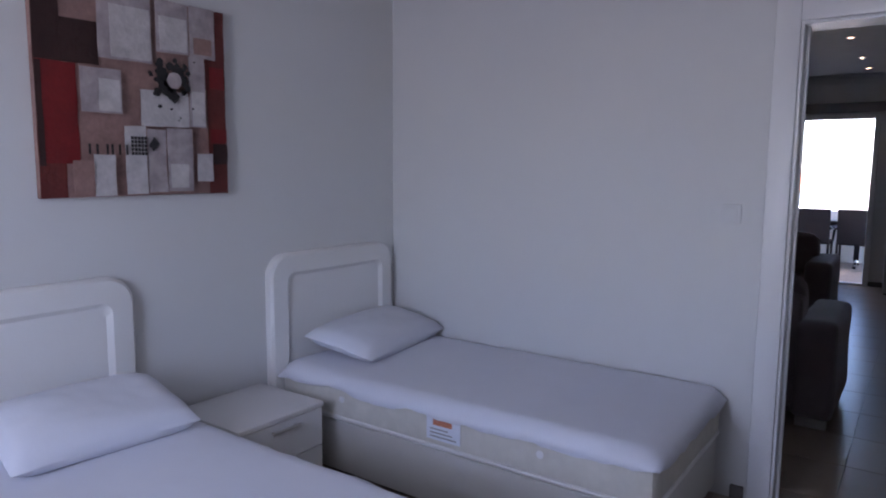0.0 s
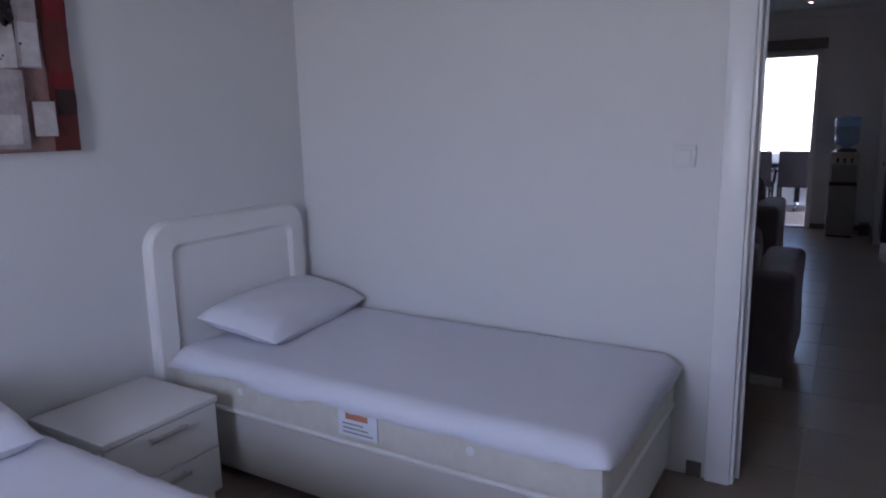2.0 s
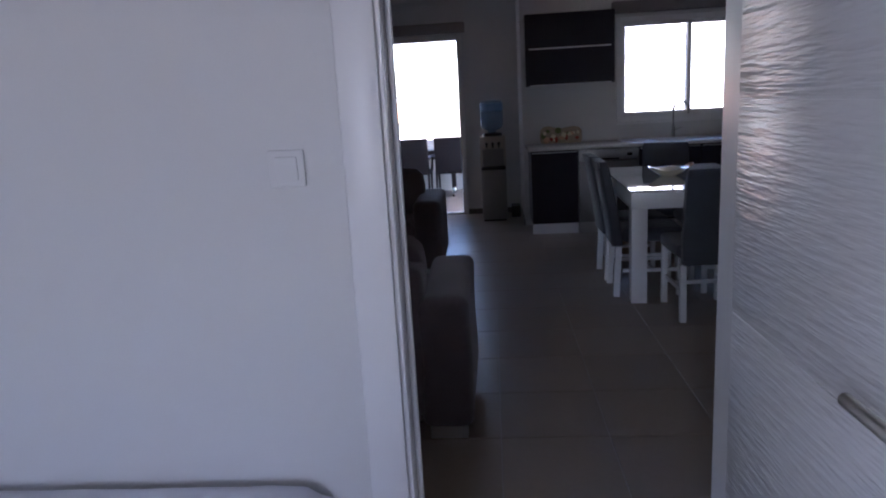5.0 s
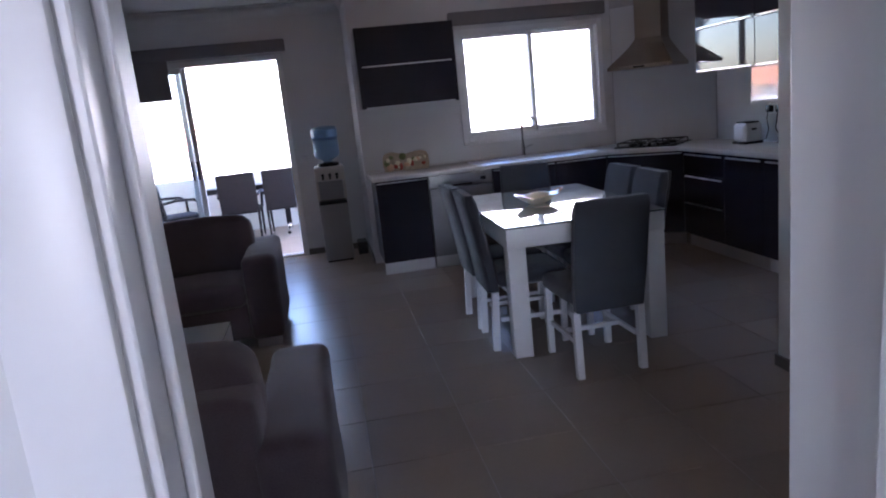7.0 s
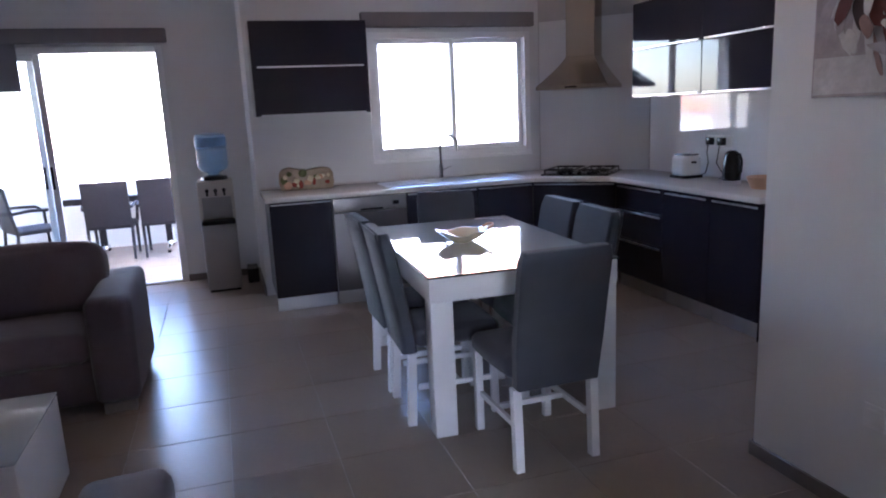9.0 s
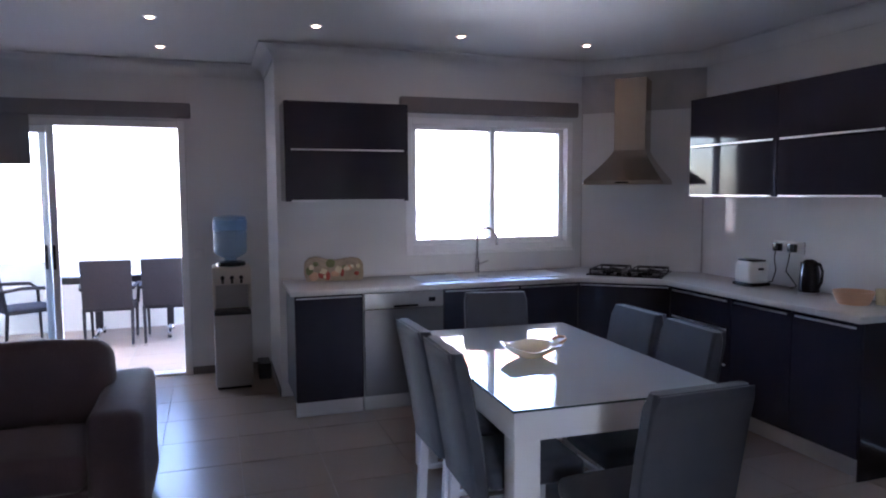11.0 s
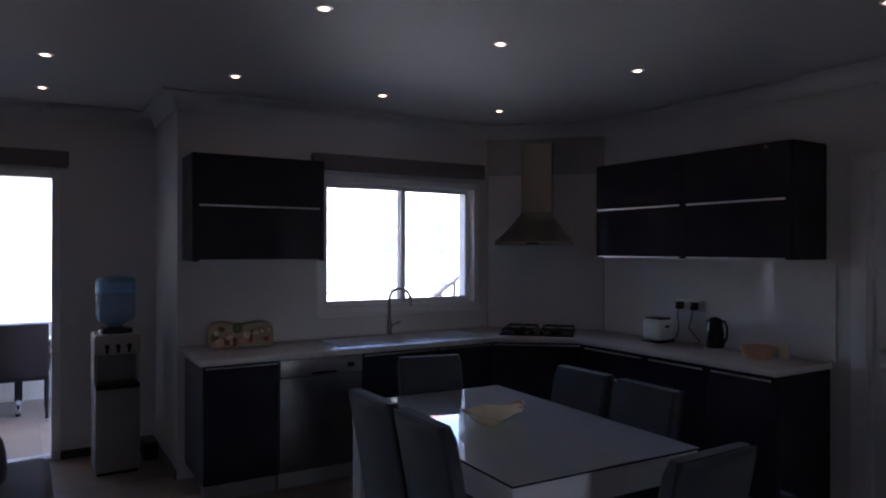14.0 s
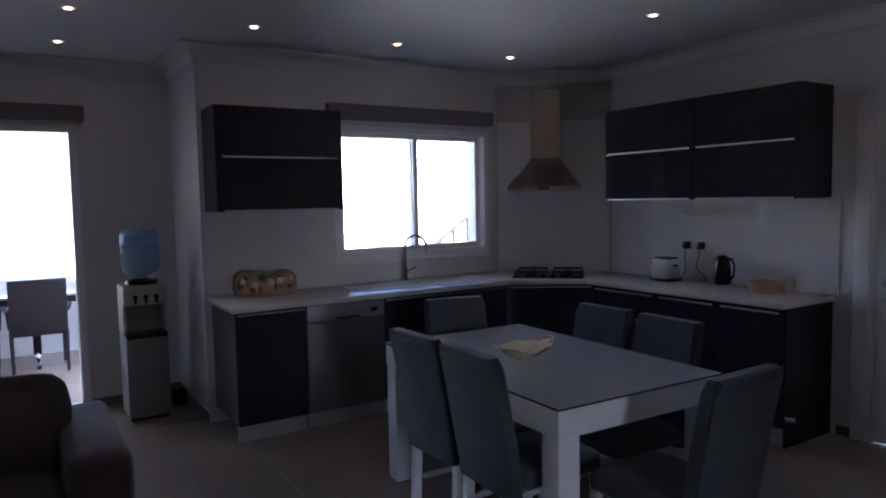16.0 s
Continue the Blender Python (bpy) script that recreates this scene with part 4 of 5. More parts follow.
# ---- dining set ----
dt = thing("dining_table", "white dining table with a grey-white glass top", "dining table", (1.925, 3.695, 0), -1.8)
TX, TY = 0.465, 0.735
for sx in (-1, 1):
    for sy in (-1, 1):
        cx, cy = sx * (TX - 0.055), sy * (TY - 0.055)
        part("leg", box((cx - 0.052, cy - 0.052, 0), (cx + 0.052, cy + 0.052, 0.645), 0.004, 2), M_WHITEWOOD, dt)
part("tabletop", box((-TX, -TY, 0.645), (TX, TY, 0.757), 0.004, 2), M_WHITEWOOD, dt)
part("glass_top", box((-TX - 0.004, -TY - 0.004, 0.7575), (TX + 0.004, TY + 0.004, 0.768), 0.002, 1), M_TGLASS, dt, "grey-white glass sheet")
for lo, hi in (((-TX - 0.006, -TY - 0.006, 0.7585), (TX + 0.006, -TY - 0.0035, 0.7665)), ((-TX - 0.006, TY + 0.0035, 0.7585), (TX + 0.006, TY + 0.006, 0.7665)),
               ((-TX - 0.006, -TY - 0.0035, 0.7585), (-TX - 0.0035, TY + 0.0035, 0.7665)), ((TX + 0.0035, -TY - 0.0035, 0.7585), (TX + 0.006, TY + 0.0035, 0.7665))):
    part("glass_edge", box(lo, hi), M_GEDGE, dt, "dark green polished glass edge")


def dining_chair(at, rz, copy=None):
    if copy is not None:
        return copy_thing(copy, pose(*at, 0, 0, rz))
    o = thing("dining_chair", "white wooden dining chair with grey upholstery", "chair", at, rz, "chairs round the dining table")
    # faces +y, origin under the middle of the seat
    w = 0.196
    bm = nb()
    n = 12
    rows = []
    for i in range(n + 1):
        z = 0.36 + 0.585 * i / n
        y = -0.232 - 0.10 * (i / n) ** 1.2
        wd = w * (0.95 + 0.05 * min(1, i / 4)) - (0.010 if i == n else 0)
        rows.append((y, z, wd))
    prev = None
    rings = []
    for i, (y, z, wd) in enumerate(rows):
        th = 0.066 if i < n else 0.045
        wd -= 0.003
        r = []
        for a in ((-wd, y + th / 2 - 0.012), (-wd + 0.012, y + th / 2), (wd - 0.012, y + th / 2), (wd, y + th / 2 - 0.012), (wd, y - th / 2 + 0.012), (wd - 0.012, y - th / 2), (-wd + 0.012, y - th / 2), (-wd, y - th / 2 + 0.012)):
            r.append(bm.verts.new((a[0], a[1], z)))
        rings.append(r)
    for a, c in zip(rings, rings[1:]):
        for k in range(8):
            bm.faces.new((a[k], a[(k + 1) % 8], c[(k + 1) % 8], c[k]))
    bm.faces.new(rings[0][::-1])
    bm.faces.new(rings[-1])
    bmesh.ops.recalc_face_normals(bm, faces=bm.faces)
    part("backrest", bm, M_CHAIRF, o, "grey woven upholstered back")
    b4 = nb()
    rg = []
    for y, z, wd in rows:
        rg.append([b4.verts.new(p) for p in ((-wd, y - 0.0335, z), (-wd + 0.008, y - 0.040, z), (wd - 0.008, y - 0.040, z), (wd, y - 0.0335, z))])
    for a, c in zip(rg, rg[1:]):
        for k in range(4):
            b4.faces.new((a[k], a[(k + 1) % 4], c[(k + 1) % 4], c[k]))
    b4.faces.new(rg[0][::-1])
    b4.faces.new(rg[-1])
    bmesh.ops.recalc_face_normals(b4, faces=b4.faces)
    part("back_panel", b4, M_CHAIRF, o, "grey woven rear panel")
    part("seat", cushion((-w, -0.205, 0.385), (w, 0.215, 0.475), 0.03, 0.014, 7, 4, sag=0.003), M_CHAIRF, o, "grey woven upholstered seat")
    for s in (-1, 1):
        part("leg", prism([(s * (w - 0.038), 0.165), (s * (w - 0.002), 0.165), (s * (w - 0.002), 0.20), (s * (w - 0.038), 0.20)], 0, 0.39, 0.003), M_WHITEWOOD, o)
        b2 = nb()
        pr = [(-0.245, 0.0), (-0.236, 0.20), (-0.228, 0.359)]
        rg = []
        for y, z in pr:
            x0, x1 = sorted((s * (w - 0.036), s * (w - 0.0)))
            rg.append([b2.verts.new(p) for p in ((x0, y - 0.02, z), (x1, y - 0.02, z), (x1, y + 0.02, z), (x0, y + 0.02, z))])
        for a, c in zip(rg, rg[1:]):
            for k in range(4):
                b2.faces.new((a[k], a[(k + 1) % 4], c[(k + 1) % 4], c[k]))
        b2.faces.new(rg[0][::-1])
        b2.faces.new(rg[-1])
        bmesh.ops.recalc_face_normals(b2, faces=b2.faces)
        part("leg", b2, M_WHITEWOOD, o)
        part("stretcher", box((s * w - 0.02 - s * 0.018 - 0.0, -0.20, 0.17), (s * w + 0.0 - s * 0.018 + 0.0 + 0.0, 0.17, 0.195), 0.002, 1) if s > 0 else box((-w + 0.018, -0.20, 0.17), (-w + 0.038, 0.17, 0.195), 0.002, 1), M_WHITEWOOD, o)
    part("stretcher", box((-w + 0.02, -0.01, 0.17), (w - 0.02, 0.012, 0.195), 0.002, 1), M_WHITEWOOD, o)
    return o


c0 = dining_chair((1.842, 2.822, 0), 1.5)
dining_chair((1.625, 3.335, 0), -92, c0)
dining_chair((1.625, 3.785, 0), -89, c0)
dining_chair((2.165, 3.345, 0), 88, c0)
dining_chair((2.180, 3.775, 0), 91, c0)
dining_chair((1.985, 4.28, 0), 168, c0)

fb = thing("fruit_bowl", "cream leaf-shaped ceramic bowl on the dining table", "bowl", (1.85, 3.685, 0.768))
fb.scale = (0.82, 0.82, 0.82)
bm = bmesh.new()
rings = []
for r, z in ((0.0, 0.0), (0.05, 0.0), (0.06, 0.004), (0.11, 0.035), (0.16, 0.075), (0.165, 0.078), (0.155, 0.078), (0.10, 0.042), (0.05, 0.012), (0.0, 0.010)):
    rings.append([bm.verts.new((r * 1.15 * (1 + 0.07 * math.cos(3 * a)) * math.cos(a), r * 0.95 * (1 + 0.07 * math.cos(3 * a)) * math.sin(a), z * (1 + 0.12 * math.cos(2 * a) + 0.10 * math.cos(5 * a)))) for a in [2 * math.pi * k / 36 for k in range(36)]])
for a, c in zip(rings, rings[1:]):
    for k in range(36):
        bm.faces.new((a[k], a[(k + 1) % 36], c[(k + 1) % 36], c[k]))
bmesh.ops.remove_doubles(bm, verts=bm.verts, dist=1e-5)
bmesh.ops.recalc_face_normals(bm, faces=bm.faces)
part("bowl", bm, M_BOWL, fb)
part("handle", pipe([(0.165, 0.05, 0.082), (0.20, 0.045, 0.10), (0.22, 0.0, 0.105), (0.20, -0.045, 0.10), (0.165, -0.05, 0.082)], 0.008, 8), M_PEACH, fb, "peach coloured handle")


# ---- kitchen ----
def door_front(parent, lo, hi, handle=None, mat=M_GLOSS):
    d = part("door", box(lo, hi, 0.0025, 2), mat, parent, "dark gloss front")
    if handle:
        part("handle", box(handle[0], handle[1], 0.002, 1), M_ALU, d, "slim aluminium strip handle")
    return d


FY = 5.43    # front of the units along the window wall
FX = 3.645   # front of the units along the side wall
PL = 0.115   # plinth height
CT = 0.86    # underside of the worktop


def base_unit(x0, x1, label, fronts=1):
    o = thing("base_cabinet", label, "cabinet", (0, 0, 0), 0, "dark base cabinets")
    part("body", box((x0, FY + 0.022, PL), (x1, KY - 0.004, CT - 0.002)), M_GLOSSIN, o)
    w = (x1 - x0) / fronts
    for k in range(fronts):
        door_front(o, (x0 + k * w + 0.002, FY, PL), (x0 + (k + 1) * w - 0.002, FY + 0.02, CT - 0.012), ((x0 + k * w + 0.01, FY - 0.012, CT - 0.026), (x0 + (k + 1) * w - 0.01, FY - 0.002, CT - 0.016)))
    part("plinth", box((x0 + 0.002, FY + 0.05, 0), (x1 - 0.002, FY + 0.064, PL - 0.002)), M_ALU, o, "aluminium plinth")
    return o


base_unit(0.93, 1.40, "dark gloss base cabinet at the end of the run")
dw = thing("dishwasher", "silver built-under dishwasher under the worktop", "dishwasher", (0, 0, 0))
part("body", box((1.405, FY + 0.025, 0.02), (1.995, KY - 0.01, CT - 0.004)), M_COOLG, dw)
part("door", box((1.408, FY - 0.002, PL), (1.992, FY + 0.024, 0.735), 0.006, 2), M_DWDOOR, dw, "darker brushed steel door")
cp = part("control_panel", box((1.408, FY - 0.008, 0.738), (1.992, FY + 0.024, 0.852), 0.006, 2), M_DWSTEEL, dw)
part("display", box((1.88, FY - 0.0095, 0.775), (1.93, FY - 0.0075, 0.805)), M_BLACK, cp)
part("grip", box((1.62, FY - 0.0095, 0.745), (1.80, FY - 0.0075, 0.76), 0.0008, 1), M_BLACK, cp)
part("plinth", box((1.41, FY + 0.05, 0.0), (1.99, FY + 0.064, PL - 0.004)), M_COOLG, dw)
base_unit(2.0, 2.60, "dark gloss base cabinet under the sink")
base_unit(2.603, 3.10, "dark gloss base cabinet beside the sink")

cc = thing("corner_cabinet", "dark gloss diagonal corner cabinet under the hob", "cabinet")
part("body", prism([(3.105, FY + 0.03), (FX + 0.03, 5.015), (LX1 - 0.004, 5.015), (LX1 - 0.004, 5.305), (3.455, KY - 0.006), (3.105, KY - 0.006)], PL, CT - 0.002), M_GLOSSIN, cc)
ang = math.degrees(math.atan2(5.015 - FY, FX - 3.105))
ln = math.hypot(5.015 - FY, FX - 3.105)
mm = pose(3.105, FY, 0, 0, 0, ang)
o = part("door", box((0.004, 0.0, PL), (ln - 0.004, 0.02, CT - 0.012), 0.0025, 2, m=mm), M_GLOSS, cc, "dark gloss front")
part("handle", box((0.012, -0.012, CT - 0.026), (ln - 0.012, -0.002, CT - 0.016), 0.002, 1, m=mm), M_ALU, o)
part("plinth", box((0.0, 0.055, 0), (ln, 0.068, PL - 0.002), m=mm), M_ALU, cc)


def side_unit(y0, y1, label, cuts):
    o = thing("base_cabinet", label, "cabinet", (0, 0, 0), 0, "dark base cabinets")
    part("body", box((FX + 0.022, y0, PL), (LX1 - 0.004, y1, CT - 0.002)), M_GLOSSIN, o)
    for z0, z1 in zip(cuts, cuts[1:]):
        door_front(o, (FX, y0 + 0.002, z0 + 0.002), (FX + 0.02, y1 - 0.002, z1 - 0.002), ((FX - 0.014, y0 + 0.03, z1 - 0.030), (FX - 0.003, y1 - 0.03, z1 - 0.018)))
    part("plinth", box((FX + 0.05, y0 + 0.002, 0), (FX + 0.064, y1 - 0.002, PL - 0.002)), M_ALU, o, "aluminium plinth")
    return o


side_unit(4.385, 5.01, "dark gloss drawer unit with three fronts", [PL, 0.42, 0.66, CT - 0.008])
side_unit(3.885, 4.382, "dark gloss base cabinet with one front", [PL, CT - 0.008])
u = side_unit(3.42, 3.882, "dark gloss base cabinet at the end of the side run", [PL, CT - 0.008])
part("end_panel", box((FX + 0.0, 3.405, 0.0), (LX1 - 0.004, 3.418, CT - 0.002), 0.002, 1), M_GLOSS, u)

wt = structure("worktop", prism([(0.90, FY - 0.04), (3.10, FY - 0.04), (FX - 0.045, 5.02), (FX - 0.045, 3.395), (LX1 - 0.003, 3.395), (LX1 - 0.003, 5.305), (3.455, KY - 0.004), (0.90, KY - 0.004)], CT, 0.90, 0.006), M_COUNTER, "pale speckled laminate worktop on dark cabinets", "worktop")
structure("upstand_trim", box((0.90, KY - 0.02, 0.901), (3.44, KY - 0.003, 0.915), 0.003, 1), M_COUNTER, "slim worktop upstand along the wall", "trim")
# splashback panels
sb = structure("splashback_trim", box((LX1 - 0.012, 3.37, 0.902), (LX1 - 0.003, 5.298, 1.515)), M_SPLASH, "glossy white splashback along the side wall", "splashback")
dgl = math.hypot(LX1 - 3.46, KY - 5.31)
structure("splashback_corner_trim", box((0.012, -0.012, 0.902), (dgl - 0.012, -0.003, 2.22), m=pose(3.46, KY, 0, 0, 0, math.degrees(math.atan2(5.31 - KY, LX1 - 3.46)))), M_WALL, "white panel behind the hood", "splashback")


def wall_unit(x0, x1, y0, y1, z0, z1, face, split, label):
    o = thing("wall_cabinet", label, "cabinet", (0, 0, 0), 0, "dark wall cabinets")
    g = 0.02
    if face == 'y':
        part("body", box((x0, y0 + g + 0.002, z0 + 0.004), (x1, y1, z1), 0.002, 1), M_GLOSS, o)
        for za, zb in ((z0, split), (split, z1)):
            d = part("door", box((x0 + 0.002, y0, za + 0.003), (x1 - 0.002, y0 + g, zb - 0.002), 0.0025, 2), M_GLOSS, o, "dark gloss lift-up front")
            part("handle", box((x0 + 0.04, y0 - 0.014, za + 0.003), (x1 - 0.04, y0 - 0.001, za + 0.015), 0.002, 1), M_ALU, d, "slim aluminium strip handle")
    else:
        part("body", box((x0 + g + 0.002, y0, z0 + 0.004), (x1, y1, z1), 0.002, 1), M_GLOSS, o)
        for za, zb in ((z0, split), (split, z1)):
            d = part("door", box((x0, y0 + 0.002, za + 0.003), (x0 + g, y1 - 0.002, zb - 0.002), 0.0025, 2), M_GLOSS, o, "dark gloss lift-up front")
            part("handle", box((x0 - 0.014, y0 + 0.03, za + 0.003), (x0 - 0.001, y1 - 0.03, za + 0.015), 0.002, 1), M_ALU, d, "slim aluminium strip handle")
    return o


wall_unit(0.912, 1.808, 5.67, KY - 0.003, 1.495, 2.205, 'y', 1.855, "dark gloss wall cabinet with two lift-up fronts")
wall_unit(3.785, LX1 - 0.013, 4.185, 5.010, 1.517, 2.225, 'x', 1.872, "dark gloss wall cabinet over the side run")
wall_unit(3.785, LX1 - 0.013, 3.425, 4.182, 1.517, 2.225, 'x', 1.872, "dark gloss wall cabinet at the end of the side run")

# chimney hood, turned 45 degrees into the corner
hd = thing("cooker_hood", "brushed steel chimney cooker hood in the corner", "cooker hood", (3.775, 5.690, 0), -45)
bm = bmesh.new()
prof = []
n = 10
for i in range(n + 1):
    s = i / n
    e = (1 - s) ** 1.22
    prof.append((0.125 + 0.175 * e, -(0.235 + 0.280 * e), 1.642 + 0.245 * s))
rings = [[bm.verts.new(p) for p in ((-x, 0.0, z), (-x, y, z), (x, y, z), (x, 0.0, z))] for x, y, z in prof]
for a, c in zip(rings, rings[1:]):
    for k in range(4):
        bm.faces.new((a[k], a[(k + 1) % 4], c[(k + 1) % 4], c[k]))
bm.faces.new(rings[-1])
bm.faces.new(rings[0][::-1])
bmesh.ops.recalc_face_normals(bm, faces=bm.faces)
part("canopy", bm, M_HOOD, hd)
part("rim", box((-0.30, -0.515, 1.612), (0.30, 0.0, 1.645), 0.003, 1), M_HOOD, hd)
part("flue", box((-0.125, -0.235, 1.885), (0.125, 0.0, 2.46), 0.003, 1), M_HOOD, hd)
part("buttons", box((-0.05, -0.517, 1.622), (0.05, -0.514, 1.634)), M_BLACK, hd)

hb = thing("gas_hob", "four-burner steel gas hob with black grates", "hob", (3.585, 5.455, 0.90), -45)
part("plate", box((-0.29, -0.25, 0.0), (0.29, 0.25, 0.012), 0.004, 2), M_BLACKGL, hb)
for x in (-0.15, 0.15):
    g = part("grate", box((x - 0.125, -0.20, 0.038), (x + 0.125, -0.19, 0.048)), M_IRON, hb)
    for lo, hi in (((x - 0.125, 0.19, 0.038), (x + 0.125, 0.20, 0.048)), ((x - 0.005, -0.19, 0.038), (x + 0.005, 0.19, 0.048)), ((x - 0.125, -0.19, 0.038), (x - 0.115, 0.19, 0.048)), ((x + 0.115, -0.19, 0.038), (x + 0.125, 0.19, 0.048)), ((x - 0.115, -0.115, 0.038), (x + 0.115, -0.105, 0.048)), ((x - 0.115, 0.105, 0.038), (x + 0.115, 0.115, 0.048)), ((x - 0.125, -0.20, 0.010), (x - 0.115, -0.19, 0.038)), ((x + 0.115, -0.20, 0.010), (x + 0.125, -0.19, 0.038)), ((x - 0.125, 0.19, 0.010), (x - 0.115, 0.20, 0.038)), ((x + 0.115, 0.19, 0.010), (x + 0.125, 0.20, 0.038))):
        part("bar", box(lo, hi), M_IRON, g)
    for y in (-0.11, 0.11):
        part("burner", lathe([(0.0, 0.012), (0.045, 0.012), (0.045, 0.025), (0.03, 0.030), (0.0, 0.030)], 20, m=pose(x, y, 0)), M_BLACKGL, hb)
for k in range(4):
    part("knob", lathe([(0.0, 0.012), (0.017, 0.012), (0.015, 0.034), (0.0, 0.035)], 16, m=pose(-0.12 + 0.08 * k, -0.225, 0)), M_BLACK, hb)

sk = thing("kitchen_sink", "double stainless steel inset sink", "sink", (2.62, 5.70, 0.90))
bm = frame_bars(-0.44, 0.44, -0.22, 0.22, 0.0, 0.006, 0.035)
bmesh.ops.transform(bm, matrix=Matrix(((1, 0, 0, 0), (0, 0, 1, 0), (0, 1, 0, 0), (0, 0, 0, 1))), verts=bm.verts)
bmesh.ops.recalc_face_normals(bm, faces=bm.faces)
part("rim", bm, M_STEEL, sk)
part("divider", box((-0.02, -0.19, 0.0005), (0.02, 0.19, 0.005)), M_STEEL, sk)
for x0, x1 in ((-0.405, -0.02), (0.02, 0.405)):
    part("bowl", box((x0, -0.185, 0.001), (x1, 0.185, 0.0035)), M_STEEL, sk)
for k in range(6):
    part("drainer_rib", box((0.06 + 0.055 * k, -0.15, 0.0036), (0.075 + 0.055 * k, 0.15, 0.0062), 0.001, 1), M_STEEL, sk)
for x in (-0.21,):
    part("drain", lathe([(0.0, 0.0036), (0.035, 0.0036), (0.038, 0.005), (0.012, 0.0045), (0.0, 0.0045)], 20, m=pose(x, 0, 0)), M_CHROME, sk)
fa = thing("kitchen_tap", "tall chrome swan-neck kitchen tap", "tap", (2.455, 5.93, 0.90))
part("base", lathe([(0.0, 0), (0.027, 0), (0.027, 0.01), (0.02, 0.02), (0.02, 0.11), (0.014, 0.12), (0.0, 0.12)], 20), M_CHROME, fa)
part("spout", pipe([(0, 0, 0.11), (0, 0, 0.28)] + [(0.0 + 0.055 * (1 - math.cos(a)) * 1.0, -0.075 * (1 - math.cos(a)), 0.28 + 0.09 * math.sin(a)) for a in [math.pi * k / 12 for k in range(1, 13)]] + [(0.11, -0.15, 0.24)], 0.011, 12), M_CHROME, fa)
part("lever", pipe([(0.018, 0, 0.07), (0.05, -0.01, 0.09), (0.09, -0.02, 0.10)], 0.007, 8), M_CHROME, fa)
dm = thing("draining_mat", "pale ribbed draining mat beside the sink", "draining mat", (2.05, 5.68, 0.90))
part("mat", box((-0.19, -0.17, 0.0), (0.17, 0.17, 0.008), 0.003, 1), M_PAPER, dm)
for k in range(8):
    part("rib", box((-0.17 + 0.043 * k, -0.15, 0.0085), (-0.155 + 0.043 * k, 0.15, 0.013), 0.002, 1), M_PAPER, dm)

bb = thing("ceramic_letter_rack", "cream ceramic rack with painted red and green figures", "ornament", (1.275, 5.87, 0.90), -4)
out = [(-0.21, 0.0), (0.21, 0.0), (0.22, 0.05), (0.215, 0.13), (0.19, 0.165), (0.13, 0.175), (0.06, 0.165), (0.0, 0.155), (-0.06, 0.165), (-0.13, 0.185), (-0.19, 0.175), (-0.22, 0.14), (-0.225, 0.06)]
part("body", prism(out, -0.04, 0.04, 0.012, m=Matrix(((1, 0, 0, 0), (0, 0, -1, 0), (0, 1, 0, 0), (0, 0, 0, 1)))), M_OLIVE, bb)
rb = random.Random(11)
for k in range(22):
    x, z = -0.185 + 0.37 * ((k * 0.618) % 1.0), rb.uniform(0.035, 0.135)
    rx, rz_ = rb.uniform(0.014, 0.036), rb.uniform(0.016, 0.036)
    t = lathe([(0, -1), (0.6, -0.8), (0.95, -0.3), (0.95, 0.3), (0.6, 0.8), (0, 1)], 12)
    for v in t.verts:
        v.co += 0.25 * noise.noise_vector(v.co * 1.7 + Vector((k, 0, 0)))
    bmesh.ops.transform(t, matrix=Matrix.Translation((x, -0.040, z)) @ Matrix.Diagonal((rx, 0.010 + 0.0012 * k * 0.4, rz_, 1)), verts=t.verts)
    part("relief_figure", t, (M_GREENCER, M_BOWL, M_REDCER, M_BOWL, M_OLIVE, M_PEACH)[k % 6], bb)

to = thing("toaster", "white and black two-slot toaster", "toaster", (3.98, 4.57, 0.90))
to.scale = (1, 0.76, 0.95)
part("body", cushion((-0.08, -0.105, 0.02), (0.08, 0.105, 0.18), 0.03, 0.006, 6, 3, sag=0.0), M_SOCKET, to)
part("base", box((-0.085, -0.115, 0), (0.085, 0.115, 0.024), 0.006, 2), M_BLACK, to)
part("top", box((-0.06, -0.09, 0.176), (0.06, 0.09, 0.192), 0.005, 2), M_BLACK, to)
part("lever", box((-0.02, -0.125, 0.12), (0.02, -0.104, 0.135), 0.003, 1), M_BLACK, to)
ke = thing("kettle", "glossy black electric kettle with a steel base", "kettle", (3.98, 4.08, 0.90))
ke.scale = (0.76, 0.76, 1)
part("body", lathe([(0.0, 0.02), (0.078, 0.02), (0.082, 0.05), (0.078, 0.12), (0.065, 0.19), (0.05, 0.215), (0.03, 0.225), (0.0, 0.228)], 28), M_BLACK, ke)
part("base", lathe([(0.0, 0), (0.08, 0), (0.082, 0.018), (0.0, 0.02)], 28), M_STEEL, ke)
part("handle", pipe([(0, -0.05, 0.205), (0, -0.10, 0.20), (0, -0.125, 0.16), (0, -0.12, 0.09), (0, -0.08, 0.05)], 0.011, 10), M_BLACK, ke)
part("spout", prism([(-0.02, 0.05), (0.02, 0.05), (0.0, 0.10)], 0.165, 0.205, 0.004), M_BLACK, ke)
bk = thing("dish", "shallow peach ceramic dish on the worktop", "dish", (3.94, 3.73, 0.90))
bk.scale = (0.74, 0.74, 0.80)
part("dish", lathe([(0.0, 0.0), (0.11, 0.0), (0.135, 0.05), (0.15, 0.095), (0.14, 0.095), (0.12, 0.05), (0.10, 0.012), (0.0, 0.012)], 32), M_PEACH, bk)
pb = thing("cup", "small pale cup on the worktop", "cup", (4.06, 3.64, 0.90))
